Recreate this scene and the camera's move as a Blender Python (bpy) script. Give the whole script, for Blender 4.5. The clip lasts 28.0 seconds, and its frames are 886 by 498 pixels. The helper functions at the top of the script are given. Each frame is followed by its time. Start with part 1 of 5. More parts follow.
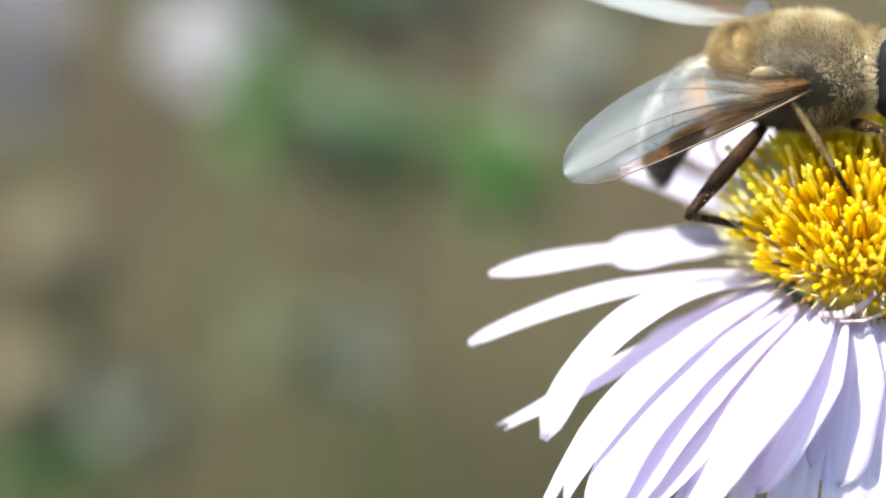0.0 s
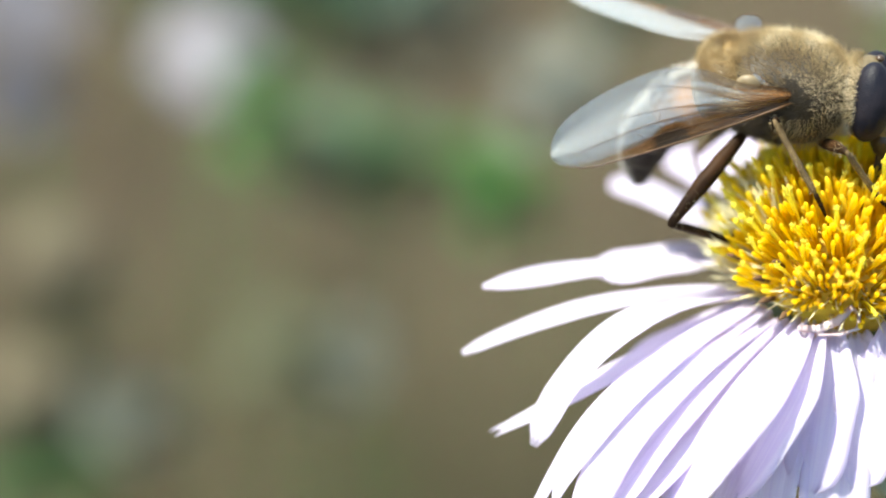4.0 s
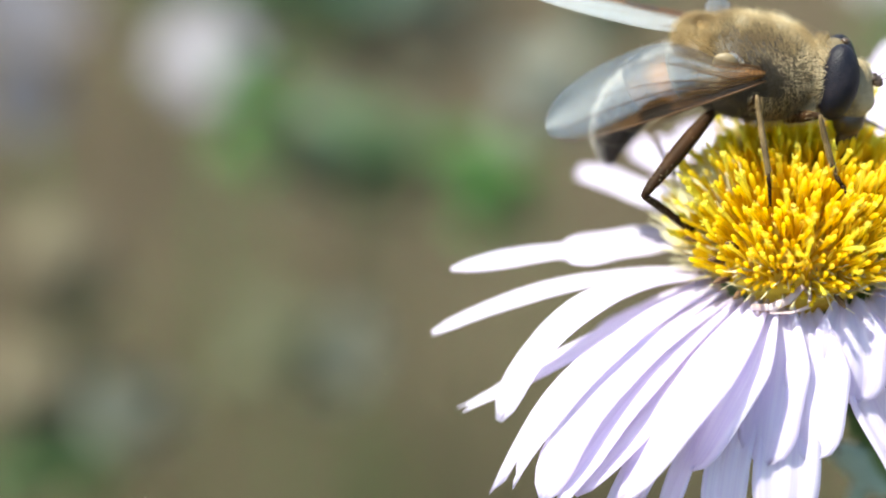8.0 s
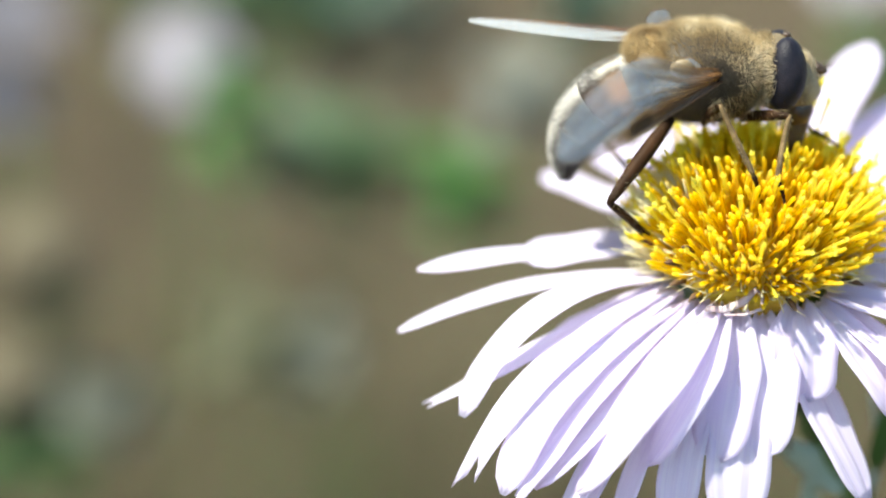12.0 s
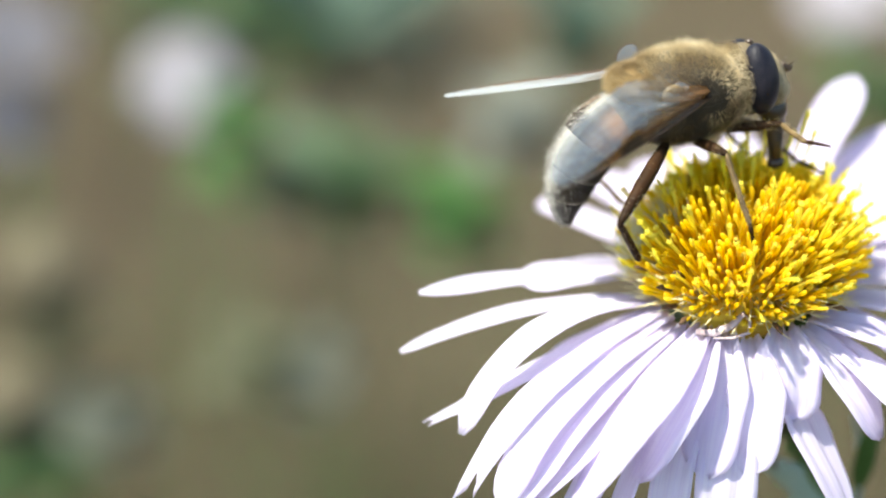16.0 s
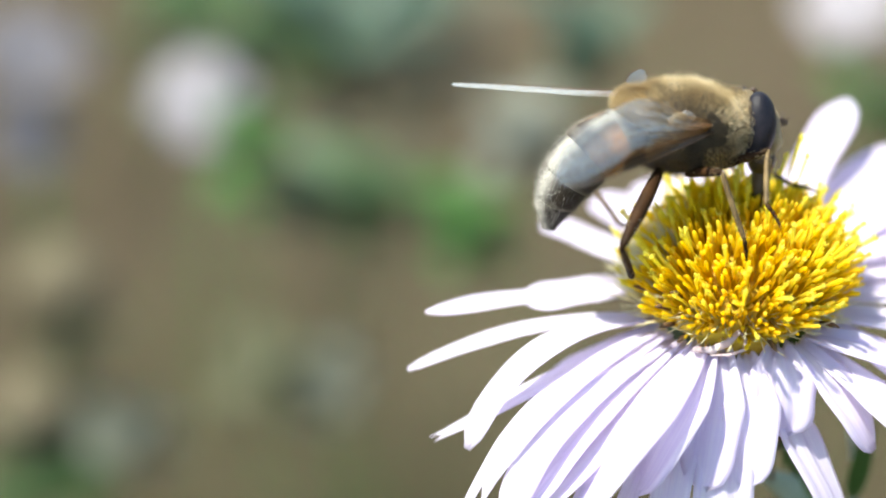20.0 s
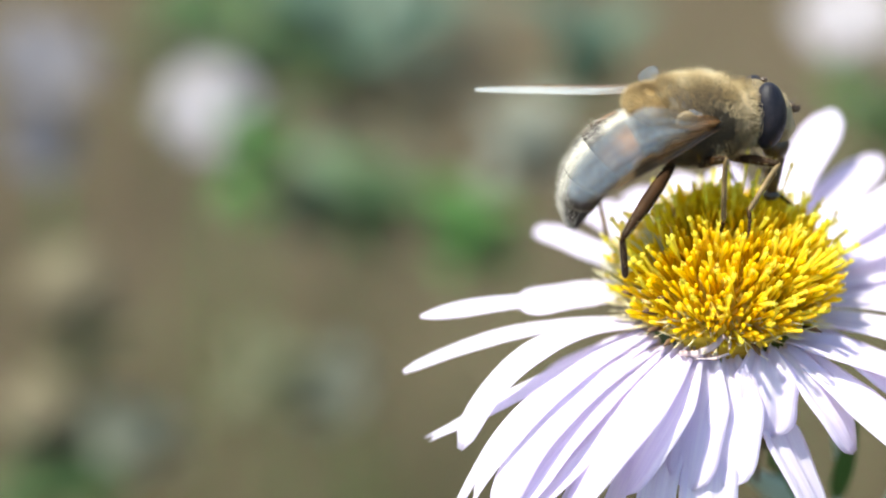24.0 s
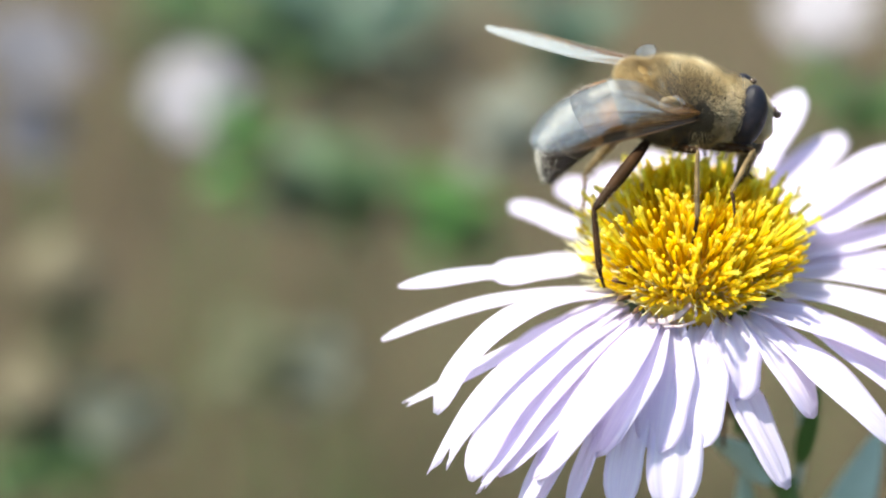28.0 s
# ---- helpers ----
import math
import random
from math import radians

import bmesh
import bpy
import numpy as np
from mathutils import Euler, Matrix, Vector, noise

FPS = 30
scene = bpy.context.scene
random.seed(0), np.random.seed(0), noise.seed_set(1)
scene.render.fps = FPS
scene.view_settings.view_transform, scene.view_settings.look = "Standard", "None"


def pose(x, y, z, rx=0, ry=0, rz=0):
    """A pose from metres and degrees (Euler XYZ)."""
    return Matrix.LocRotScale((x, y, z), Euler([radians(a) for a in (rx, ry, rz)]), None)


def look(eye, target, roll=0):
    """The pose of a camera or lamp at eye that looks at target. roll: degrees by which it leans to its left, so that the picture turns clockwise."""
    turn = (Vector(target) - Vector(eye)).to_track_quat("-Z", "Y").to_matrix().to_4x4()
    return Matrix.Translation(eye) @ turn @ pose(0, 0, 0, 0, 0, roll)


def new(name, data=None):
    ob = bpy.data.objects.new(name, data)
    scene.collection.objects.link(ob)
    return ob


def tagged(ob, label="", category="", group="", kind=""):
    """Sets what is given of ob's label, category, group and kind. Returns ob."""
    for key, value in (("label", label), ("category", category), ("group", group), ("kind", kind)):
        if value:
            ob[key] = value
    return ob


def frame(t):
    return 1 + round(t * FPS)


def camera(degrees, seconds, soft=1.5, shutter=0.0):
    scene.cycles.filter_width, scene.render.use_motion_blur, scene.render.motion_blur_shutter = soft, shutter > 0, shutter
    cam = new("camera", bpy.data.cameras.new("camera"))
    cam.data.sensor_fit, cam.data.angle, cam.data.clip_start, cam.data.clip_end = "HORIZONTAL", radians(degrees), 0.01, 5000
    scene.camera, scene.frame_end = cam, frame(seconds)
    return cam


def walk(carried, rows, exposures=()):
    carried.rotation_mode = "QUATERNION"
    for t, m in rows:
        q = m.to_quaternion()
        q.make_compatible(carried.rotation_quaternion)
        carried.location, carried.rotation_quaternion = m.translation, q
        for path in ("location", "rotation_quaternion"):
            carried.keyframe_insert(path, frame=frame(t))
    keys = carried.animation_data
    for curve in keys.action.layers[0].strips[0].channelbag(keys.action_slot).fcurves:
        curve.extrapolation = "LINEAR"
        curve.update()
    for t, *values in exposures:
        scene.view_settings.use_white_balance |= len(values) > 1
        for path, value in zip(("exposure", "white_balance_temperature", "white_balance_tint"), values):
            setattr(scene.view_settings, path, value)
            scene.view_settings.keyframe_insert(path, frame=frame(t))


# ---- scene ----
# A drone fly feeding on an aster, 0.45 m above a meadow floor.
MM = 0.001
HEAD = Vector((0, 0, 0.45))          # centre of the flower head

# ---- camera ----
cam = camera(20, 28.0, soft=1.9)
walk(cam, [
    (0, pose(-0.01699, -0.09077, 0.50049, 61.111, 0.890, -0.185)),
    (0.5, pose(-0.01701, -0.09128, 0.50096, 61.151, 0.555, -0.133)),
    (1, pose(-0.01703, -0.09185, 0.50117, 61.216, 0.518, -0.192)),
    (1.5, pose(-0.01687, -0.09269, 0.50108, 61.373, 0.654, -0.188)),
    (2, pose(-0.01710, -0.09348, 0.50094, 61.564, 0.538, -0.173)),
    (2.5, pose(-0.01720, -0.09378, 0.50106, 61.591, 0.410, -0.161)),
    (3, pose(-0.01747, -0.09408, 0.50166, 61.509, 0.212, -0.187)),
    (3.5, pose(-0.01738, -0.09419, 0.50251, 61.331, 0.259, -0.172)),
    (5.5, pose(-0.01689, -0.09689, 0.50298, 61.545, 0.343, 0.031)),
    (6, pose(-0.01695, -0.09730, 0.50297, 61.620, 0.098, 0.135)),
    (6.5, pose(-0.01710, -0.09783, 0.50345, 61.573, 0.035, 0.052)),
    (7, pose(-0.01644, -0.09791, 0.50378, 61.494, 0.405, 0.001)),
    (7.5, pose(-0.01560, -0.09829, 0.50392, 61.479, 0.659, 0.067)),
    (8, pose(-0.01501, -0.09925, 0.50408, 61.529, 0.764, 0.121)),
    (8.5, pose(-0.01520, -0.09980, 0.50395, 61.623, 0.429, 0.118)),
    (9, pose(-0.01567, -0.10027, 0.50381, 61.744, 0.021, 0.076)),
    (9.5, pose(-0.01545, -0.10030, 0.50408, 61.655, -0.030, 0.106)),
    (10, pose(-0.01480, -0.10055, 0.50459, 61.520, 0.083, 0.175)),
    (10.5, pose(-0.01406, -0.10123, 0.50524, 61.373, 0.540, 0.068)),
    (11, pose(-0.01362, -0.10199, 0.50559, 61.367, 0.825, -0.063)),
    (11.5, pose(-0.01368, -0.10232, 0.50563, 61.452, 0.664, -0.063)),
    (12, pose(-0.01439, -0.10276, 0.50590, 61.589, 0.046, -0.019)),
    (12.5, pose(-0.01421, -0.10268, 0.50660, 61.492, 0.100, 0.017)),
    (14.5, pose(-0.01223, -0.10416, 0.50946, 61.216, 1.236, -0.055)),
    (15, pose(-0.01314, -0.10478, 0.50916, 61.484, 0.590, 0.009)),
    (15.5, pose(-0.01422, -0.10594, 0.50906, 61.678, 0.076, -0.076)),
    (16, pose(-0.01495, -0.10680, 0.50847, 61.979, -0.347, -0.091)),
    (16.5, pose(-0.01451, -0.10727, 0.50903, 61.866, 0.152, -0.159)),
    (17, pose(-0.01366, -0.10745, 0.50996, 61.688, 0.322, 0.050)),
    (17.5, pose(-0.01301, -0.10724, 0.51066, 61.527, 0.926, -0.040)),
    (18, pose(-0.01321, -0.10778, 0.51127, 61.513, 0.779, -0.012)),
    (18.5, pose(-0.01353, -0.10799, 0.51114, 61.635, 0.730, 0.014)),
    (19, pose(-0.01408, -0.10871, 0.51092, 61.851, 0.357, 0.127)),
    (19.5, pose(-0.01457, -0.10952, 0.51078, 62.054, 0.044, 0.123)),
    (20, pose(-0.01438, -0.11004, 0.51129, 62.014, 0.128, 0.107)),
    (20.5, pose(-0.01354, -0.11044, 0.51200, 61.976, 0.518, 0.183)),
    (21, pose(-0.01276, -0.11058, 0.51228, 61.988, 0.784, 0.305)),
    (21.5, pose(-0.01263, -0.11071, 0.51244, 61.967, 0.692, 0.396)),
    (23.5, pose(-0.01353, -0.11317, 0.51296, 62.143, 0.202, 0.384)),
    (24, pose(-0.01328, -0.11337, 0.51313, 62.126, 0.182, 0.486)),
    (24.5, pose(-0.01330, -0.11391, 0.51354, 62.060, 0.107, 0.497)),
    (25, pose(-0.01346, -0.11463, 0.51317, 62.162, 0.201, 0.371)),
    (25.5, pose(-0.01375, -0.11562, 0.51257, 62.381, -0.078, 0.401)),
    (26, pose(-0.01391, -0.11681, 0.51229, 62.553, -0.453, 0.511)),
    (26.5, pose(-0.01382, -0.11710, 0.51244, 62.515, -0.285, 0.359)),
    (27, pose(-0.01343, -0.11735, 0.51285, 62.403, -0.167, 0.316)),
    (27.5, pose(-0.01292, -0.11800, 0.51339, 62.327, -0.121, 0.343)),
    (28, pose(-0.01262, -0.11840, 0.51382, 62.240, -0.013, 0.297)),
], exposures=[(0, 1.15, 6650, 1), (28, 1.15, 6650, 1)])

focus = new("focus_point")
focus.location = HEAD + Vector((-1.5, -3.4, 4.6)) * MM
cam.data.dof.use_dof = True
cam.data.dof.focus_object = focus
cam.data.dof.aperture_fstop = 15

# ---- light ----
world = bpy.data.worlds.new("sky")
scene.world = world
world.use_nodes = True
SUN_ELEVATION, SUN_TURN = 64, 258     # degrees; turn clockwise from +Y
wt = world.node_tree
sky = wt.nodes.new("ShaderNodeTexSky")
sky.sky_type = "NISHITA"
sky.sun_disc = False
sky.sun_elevation, sky.sun_rotation = radians(SUN_ELEVATION), radians(SUN_TURN)
wt.nodes["Background"].inputs["Strength"].default_value = 0.14
wt.links.new(sky.outputs[0], wt.nodes["Background"].inputs["Color"])
sun = new("sun", bpy.data.lights.new("sun", "SUN"))
sun.data.energy, sun.data.angle, sun.data.color = 5.0, radians(2.0), (1.0, 0.95, 0.87)
to_sun = Vector((math.sin(radians(SUN_TURN)) * math.cos(radians(SUN_ELEVATION)),
                 math.cos(radians(SUN_TURN)) * math.cos(radians(SUN_ELEVATION)), math.sin(radians(SUN_ELEVATION))))
sun.matrix_world = look(to_sun * 3, (0, 0, 0))

# ---- materials ----
def material(name, color, rough=0.6, metal=0.0, spec=0.5):
    m = bpy.data.materials.new(name)
    m.use_nodes = True
    b = m.node_tree.nodes["Principled BSDF"]
    b.inputs["Base Color"].default_value = (*color, 1)
    b.inputs["Roughness"].default_value = rough
    b.inputs["Metallic"].default_value = metal
    b.inputs["Specular IOR Level"].default_value = spec
    return m


def node(m, kind, **sockets):
    n = m.node_tree.nodes.new(kind)
    for key, value in sockets.items():
        n.inputs[key.replace("_", " ")].default_value = value
    return n


def link(m, a, b):
    m.node_tree.links.new(a, b)


def bsdf(m):
    return m.node_tree.nodes["Principled BSDF"]


def ramp(m, source, stops):
    r = m.node_tree.nodes.new("ShaderNodeValToRGB")
    while len(r.color_ramp.elements) < len(stops):
        r.color_ramp.elements.new(0.5)
    for e, (at, color) in zip(r.color_ramp.elements, stops):
        e.position, e.color = at, (*color, 1)
    link(m, source, r.inputs[0])
    return r.outputs[0]


def grain(m, size, stops, detail=4.0, stretch=(1, 1, 1), bump=0.0, rough=None):
    """Colour from noise of that size in metres, with relief."""
    tc = node(m, "ShaderNodeTexCoord")
    mp = node(m, "ShaderNodeMapping")
    mp.inputs["Scale"].default_value = stretch
    link(m, tc.outputs["Object"], mp.inputs["Vector"])
    n = node(m, "ShaderNodeTexNoise", Scale=1 / size, Detail=detail)
    link(m, mp.outputs[0], n.inputs["Vector"])
    link(m, ramp(m, n.outputs["Fac"], stops), bsdf(m).inputs["Base Color"])
    if bump:
        b = node(m, "ShaderNodeBump", Strength=bump, Distance=size * 0.3)
        link(m, n.outputs["Fac"], b.inputs["Height"])
        link(m, b.outputs[0], bsdf(m).inputs["Normal"])
    return n


def let_through(m, share, color):
    """Part of the light passes through the sheet and is scattered."""
    t = node(m, "ShaderNodeBsdfTranslucent")
    t.inputs["Color"].default_value = (*color, 1)
    mix = node(m, "ShaderNodeMixShader")
    mix.inputs[0].default_value = share
    link(m, bsdf(m).outputs[0], mix.inputs[1])
    link(m, t.outputs[0], mix.inputs[2])
    link(m, mix.outputs[0], m.node_tree.nodes["Material Output"].inputs["Surface"])
    return mix


# petals: white to lilac, streaked lengthwise; UV runs root to tip
petal_mat = material("petal", (0.78, 0.74, 0.86), 0.55, spec=0.3)
def dress_petal(m, pale, deep):
    uv = node(m, "ShaderNodeTexCoord")
    mp = node(m, "ShaderNodeMapping")
    mp.inputs["Scale"].default_value = (1.2, 22, 1)
    link(m, uv.outputs["UV"], mp.inputs["Vector"])
    info = node(m, "ShaderNodeObjectInfo")
    shift = node(m, "ShaderNodeVectorMath")
    link(m, mp.outputs[0], shift.inputs[0])
    link(m, info.outputs["Random"], shift.inputs[1])
    n = node(m, "ShaderNodeTexNoise", Scale=1.0, Detail=5.0)
    link(m, shift.outputs[0], n.inputs["Vector"])
    streak = ramp(m, n.outputs["Fac"], [(0.32, deep), (0.62, pale)])
    tone = ramp(m, info.outputs["Random"], [(0.0, (1, 1, 1)), (1.0, (0.93, 0.91, 0.98))])
    mul = node(m, "ShaderNodeMix")
    mul.data_type, mul.blend_type = "RGBA", "MULTIPLY"
    mul.inputs[0].default_value = 1.0
    link(m, streak, mul.inputs[6])
    link(m, tone, mul.inputs[7])
    link(m, mul.outputs[2], bsdf(m).inputs["Base Color"])
    b = node(m, "ShaderNodeBump", Strength=0.35, Distance=0.00012)
    link(m, n.outputs["Fac"], b.inputs["Height"])
    link(m, b.outputs[0], bsdf(m).inputs["Normal"])
dress_petal(petal_mat, (0.88, 0.85, 0.91), (0.71, 0.63, 0.83))
let_through(petal_mat, 0.55, (0.93, 0.88, 0.98))

floret_mat = material("floret", (0.82, 0.55, 0.03), 0.45)
def dress_floret(m):
    tc = node(m, "ShaderNodeTexCoord")
    sep = node(m, "ShaderNodeSeparateXYZ")
    link(m, tc.outputs["Generated"], sep.inputs[0])
    base = ramp(m, sep.outputs["Z"], [(0.0, (0.84, 0.80, 0.40)), (0.25, (0.88, 0.75, 0.07)), (0.75, (0.90, 0.82, 0.10)), (1.0, (0.93, 0.89, 0.26))])
    info = node(m, "ShaderNodeObjectInfo")
    tone = ramp(m, info.outputs["Random"], [(0.0, (0.97, 0.82, 0.55)), (0.25, (0.97, 0.92, 0.75)), (0.7, (1, 1, 1)), (1.0, (1.0, 1.0, 1.0))])
    mul = node(m, "ShaderNodeMix")
    mul.data_type, mul.blend_type = "RGBA", "MULTIPLY"
    mul.inputs[0].default_value = 1.0
    link(m, base, mul.inputs[6])
    link(m, tone, mul.inputs[7])
    link(m, mul.outputs[2], bsdf(m).inputs["Base Color"])
    n = node(m, "ShaderNodeTexNoise", Scale=6000.0, Detail=3.0)
    link(m, tc.outputs["Object"], n.inputs["Vector"])
    b = node(m, "ShaderNodeBump", Strength=0.5, Distance=0.00008)
    link(m, n.outputs["Fac"], b.inputs["Height"])
    link(m, b.outputs[0], bsdf(m).inputs["Normal"])
dress_floret(floret_mat)
let_through(floret_mat, 0.72, (0.98, 0.90, 0.16))
bud_mat = material("closed_floret", (0.62, 0.34, 0.02), 0.5)
def dress_bud(m):
    """Golden, from orange to lemon from one floret to the next."""
    geo = node(m, "ShaderNodeNewGeometry")
    one = ramp(m, geo.outputs["Random Per Island"], [(0.0, (0.81, 0.48, 0.012)), (0.4, (0.86, 0.61, 0.025)), (0.75, (0.89, 0.72, 0.05)), (1.0, (0.91, 0.83, 0.16))])
    tc = node(m, "ShaderNodeTexCoord")
    n = node(m, "ShaderNodeTexNoise", Scale=1600.0, Detail=3.0)
    link(m, tc.outputs["Object"], n.inputs["Vector"])
    tone = ramp(m, n.outputs["Fac"], [(0.3, (0.88, 0.80, 0.7)), (0.65, (1, 1, 1))])
    mul = node(m, "ShaderNodeMix")
    mul.data_type, mul.blend_type = "RGBA", "MULTIPLY"
    mul.inputs[0].default_value = 1.0
    link(m, one, mul.inputs[6])
    link(m, tone, mul.inputs[7])
    link(m, mul.outputs[2], bsdf(m).inputs["Base Color"])
dress_bud(bud_mat)
let_through(bud_mat, 0.72, (0.96, 0.81, 0.07))
pappus_mat = material("pappus", (0.90, 0.84, 0.58), 0.6)
let_through(pappus_mat, 0.45, (0.94, 0.88, 0.6))
receptacle_mat = material("receptacle", (0.45, 0.30, 0.03), 0.7)
grain(receptacle_mat, 0.0005, [(0.3, (0.62, 0.38, 0.015)), (0.7, (0.8, 0.58, 0.05))], bump=0.5)
anther_mat = material("withered_floret", (0.10, 0.05, 0.02), 0.7)
green_mat = material("green_stem", (0.06, 0.12, 0.03), 0.5)
grain(green_mat, 0.0012, [(0.3, (0.035, 0.085, 0.02)), (0.7, (0.09, 0.16, 0.04))], stretch=(1, 1, 0.2), bump=0.3)
leaf_mat = material("leaf", (0.07, 0.14, 0.04), 0.42)
grain(leaf_mat, 0.004, [(0.3, (0.046, 0.122, 0.022)), (0.7, (0.082, 0.178, 0.042))], bump=0.2)
let_through(leaf_mat, 0.4, (0.09, 0.19, 0.03))
blue_leaf_mat = material("bluish_leaf", (0.16, 0.25, 0.18), 0.5)
grain(blue_leaf_mat, 0.004, [(0.3, (0.042, 0.078, 0.048)), (0.7, (0.075, 0.122, 0.08))], bump=0.2)
let_through(blue_leaf_mat, 0.25, (0.08, 0.16, 0.08))
dry_mat = material("dry_seed_head", (0.42, 0.32, 0.16), 0.8)
grain(dry_mat, 0.003, [(0.3, (0.086, 0.07, 0.038)), (0.7, (0.128, 0.105, 0.06))], bump=0.4)
straw_mat = material("straw", (0.30, 0.23, 0.13), 0.8)
grain(straw_mat, 0.01, [(0.3, (0.080, 0.063, 0.034)), (0.7, (0.19, 0.15, 0.084))])
soil_mat = material("soil", (0.16, 0.12, 0.08), 0.95, spec=0.2)
grain(soil_mat, 0.05, [(0.25, (0.045, 0.033, 0.020)), (0.5, (0.067, 0.049, 0.031)), (0.8, (0.092, 0.071, 0.046))], detail=8, bump=0.8)

# fly
chitin_mat = material("dark_chitin", (0.035, 0.022, 0.012), 0.35)
grain(chitin_mat, 0.0008, [(0.3, (0.02, 0.013, 0.008)), (0.7, (0.07, 0.04, 0.02))], bump=0.2)
thorax_mat = material("thorax", (0.12, 0.085, 0.04), 0.6)
grain(thorax_mat, 0.0022, [(0.3, (0.016, 0.011, 0.006)), (0.7, (0.05, 0.035, 0.017))], bump=0.2)
scut_mat = material("scutellum", (0.42, 0.26, 0.08), 0.45)
grain(scut_mat, 0.0008, [(0.3, (0.17, 0.105, 0.035)), (0.7, (0.27, 0.18, 0.07))], bump=0.2)
hair_mat = material("golden_hair", (0.42, 0.31, 0.14), 0.5)
grain(hair_mat, 0.0026, [(0.39, (0.22, 0.15, 0.07)), (0.5, (0.48, 0.375, 0.20)), (0.61, (0.86, 0.76, 0.54))], detail=2)
let_through(hair_mat, 0.45, (0.82, 0.69, 0.46))
dark_hair_mat = material("dark_hair", (0.07, 0.05, 0.025), 0.5)
grain(dark_hair_mat, 0.0015, [(0.35, (0.022, 0.015, 0.007)), (0.65, (0.075, 0.05, 0.021))], detail=2)
grey_hair_mat = material("grey_hair", (0.2, 0.17, 0.13), 0.5)
grain(grey_hair_mat, 0.0012, [(0.35, (0.014, 0.012, 0.009)), (0.65, (0.06, 0.05, 0.04))], detail=2)
pale_hair_mat = material("pale_hair", (0.84, 0.81, 0.74), 0.5)
let_through(pale_hair_mat, 0.4, (0.88, 0.85, 0.78))
eye_mat = material("compound_eye", (0.018, 0.013, 0.014), 0.48, spec=0.2)
def dress_eye(m):
    tc = node(m, "ShaderNodeTexCoord")
    v = node(m, "ShaderNodeTexVoronoi", Scale=14000.0)
    link(m, tc.outputs["Object"], v.inputs["Vector"])
    b = node(m, "ShaderNodeBump", Strength=0.5, Distance=0.00003)
    link(m, v.outputs["Distance"], b.inputs["Height"])
    link(m, b.outputs[0], bsdf(m).inputs["Normal"])
    n = node(m, "ShaderNodeTexNoise", Scale=1500.0)
    link(m, tc.outputs["Object"], n.inputs["Vector"])
    link(m, ramp(m, n.outputs["Fac"], [(0.35, (0.007, 0.007, 0.012)), (0.7, (0.018, 0.015, 0.02))]), bsdf(m).inputs["Base Color"])
dress_eye(eye_mat)
face_mat = material("face", (0.30, 0.22, 0.11), 0.6)
grain(face_mat, 0.0008, [(0.3, (0.15, 0.11, 0.055)), (0.7, (0.33, 0.26, 0.145))], bump=0.3)
calypter_mat = material("calypter", (0.28, 0.2, 0.09), 0.5)
grain(calypter_mat, 0.0006, [(0.3, (0.12, 0.085, 0.04)), (0.7, (0.22, 0.165, 0.09))], bump=0.3)
head_mat = material("head_back", (0.10, 0.075, 0.04), 0.7)
grain(head_mat, 0.0008, [(0.3, (0.06, 0.045, 0.022)), (0.7, (0.17, 0.125, 0.06))], bump=0.3)
amber_mat = material("amber_tergite", (0.40, 0.18, 0.04), 0.6, spec=0.2)
def dress_amber(m):
    """Orange-brown flanks, a dark stripe along the back with sun glare painted pale on its crest, pale hind margin."""
    tc = node(m, "ShaderNodeTexCoord")
    sep = node(m, "ShaderNodeSeparateXYZ")
    link(m, tc.outputs["UV"], sep.inputs[0])
    n = node(m, "ShaderNodeTexNoise", Scale=1100.0, Detail=5.0)
    link(m, tc.outputs["Object"], n.inputs["Vector"])
    wob = node(m, "ShaderNodeMath")
    wob.operation = "MULTIPLY_ADD"
    wob.inputs[1].default_value = 0.12
    link(m, n.outputs["Fac"], wob.inputs[0])
    link(m, sep.outputs["Y"], wob.inputs[2])
    # first stop: dusty crest of the back, sun glare painted into its colour
    across = ramp(m, wob.outputs[0], [(0.05, (0.42, 0.39, 0.33)), (0.17, (0.07, 0.052, 0.036)), (0.22, (0.11, 0.06, 0.026)), (0.32, (0.24, 0.11, 0.034)), (0.62, (0.33, 0.14, 0.034)), (0.84, (0.20, 0.10, 0.03)), (1.0, (0.12, 0.075, 0.035))])
    edge = node(m, "ShaderNodeMath")
    edge.operation = "MULTIPLY_ADD"
    edge.inputs[1].default_value = 0.45
    link(m, n.outputs["Fac"], edge.inputs[0])
    link(m, sep.outputs["X"], edge.inputs[2])
    along = ramp(m, edge.outputs[0], [(0.0, (0.5, 0.45, 0.4)), (0.34, (1, 1, 1)), (0.62, (1, 1, 1)), (0.84, (0.22, 0.21, 0.23)), (1.0, (0.3, 0.29, 0.31))])
    mul = node(m, "ShaderNodeMix")
    mul.data_type, mul.blend_type = "RGBA", "MULTIPLY"
    mul.inputs[0].default_value = 1.0
    link(m, across, mul.inputs[6])
    link(m, along, mul.inputs[7])
    link(m, mul.outputs[2], bsdf(m).inputs["Base Color"])
dress_amber(amber_mat)
dark_tergite_mat = material("dark_tergite", (0.05, 0.035, 0.025), 0.6, spec=0.15)
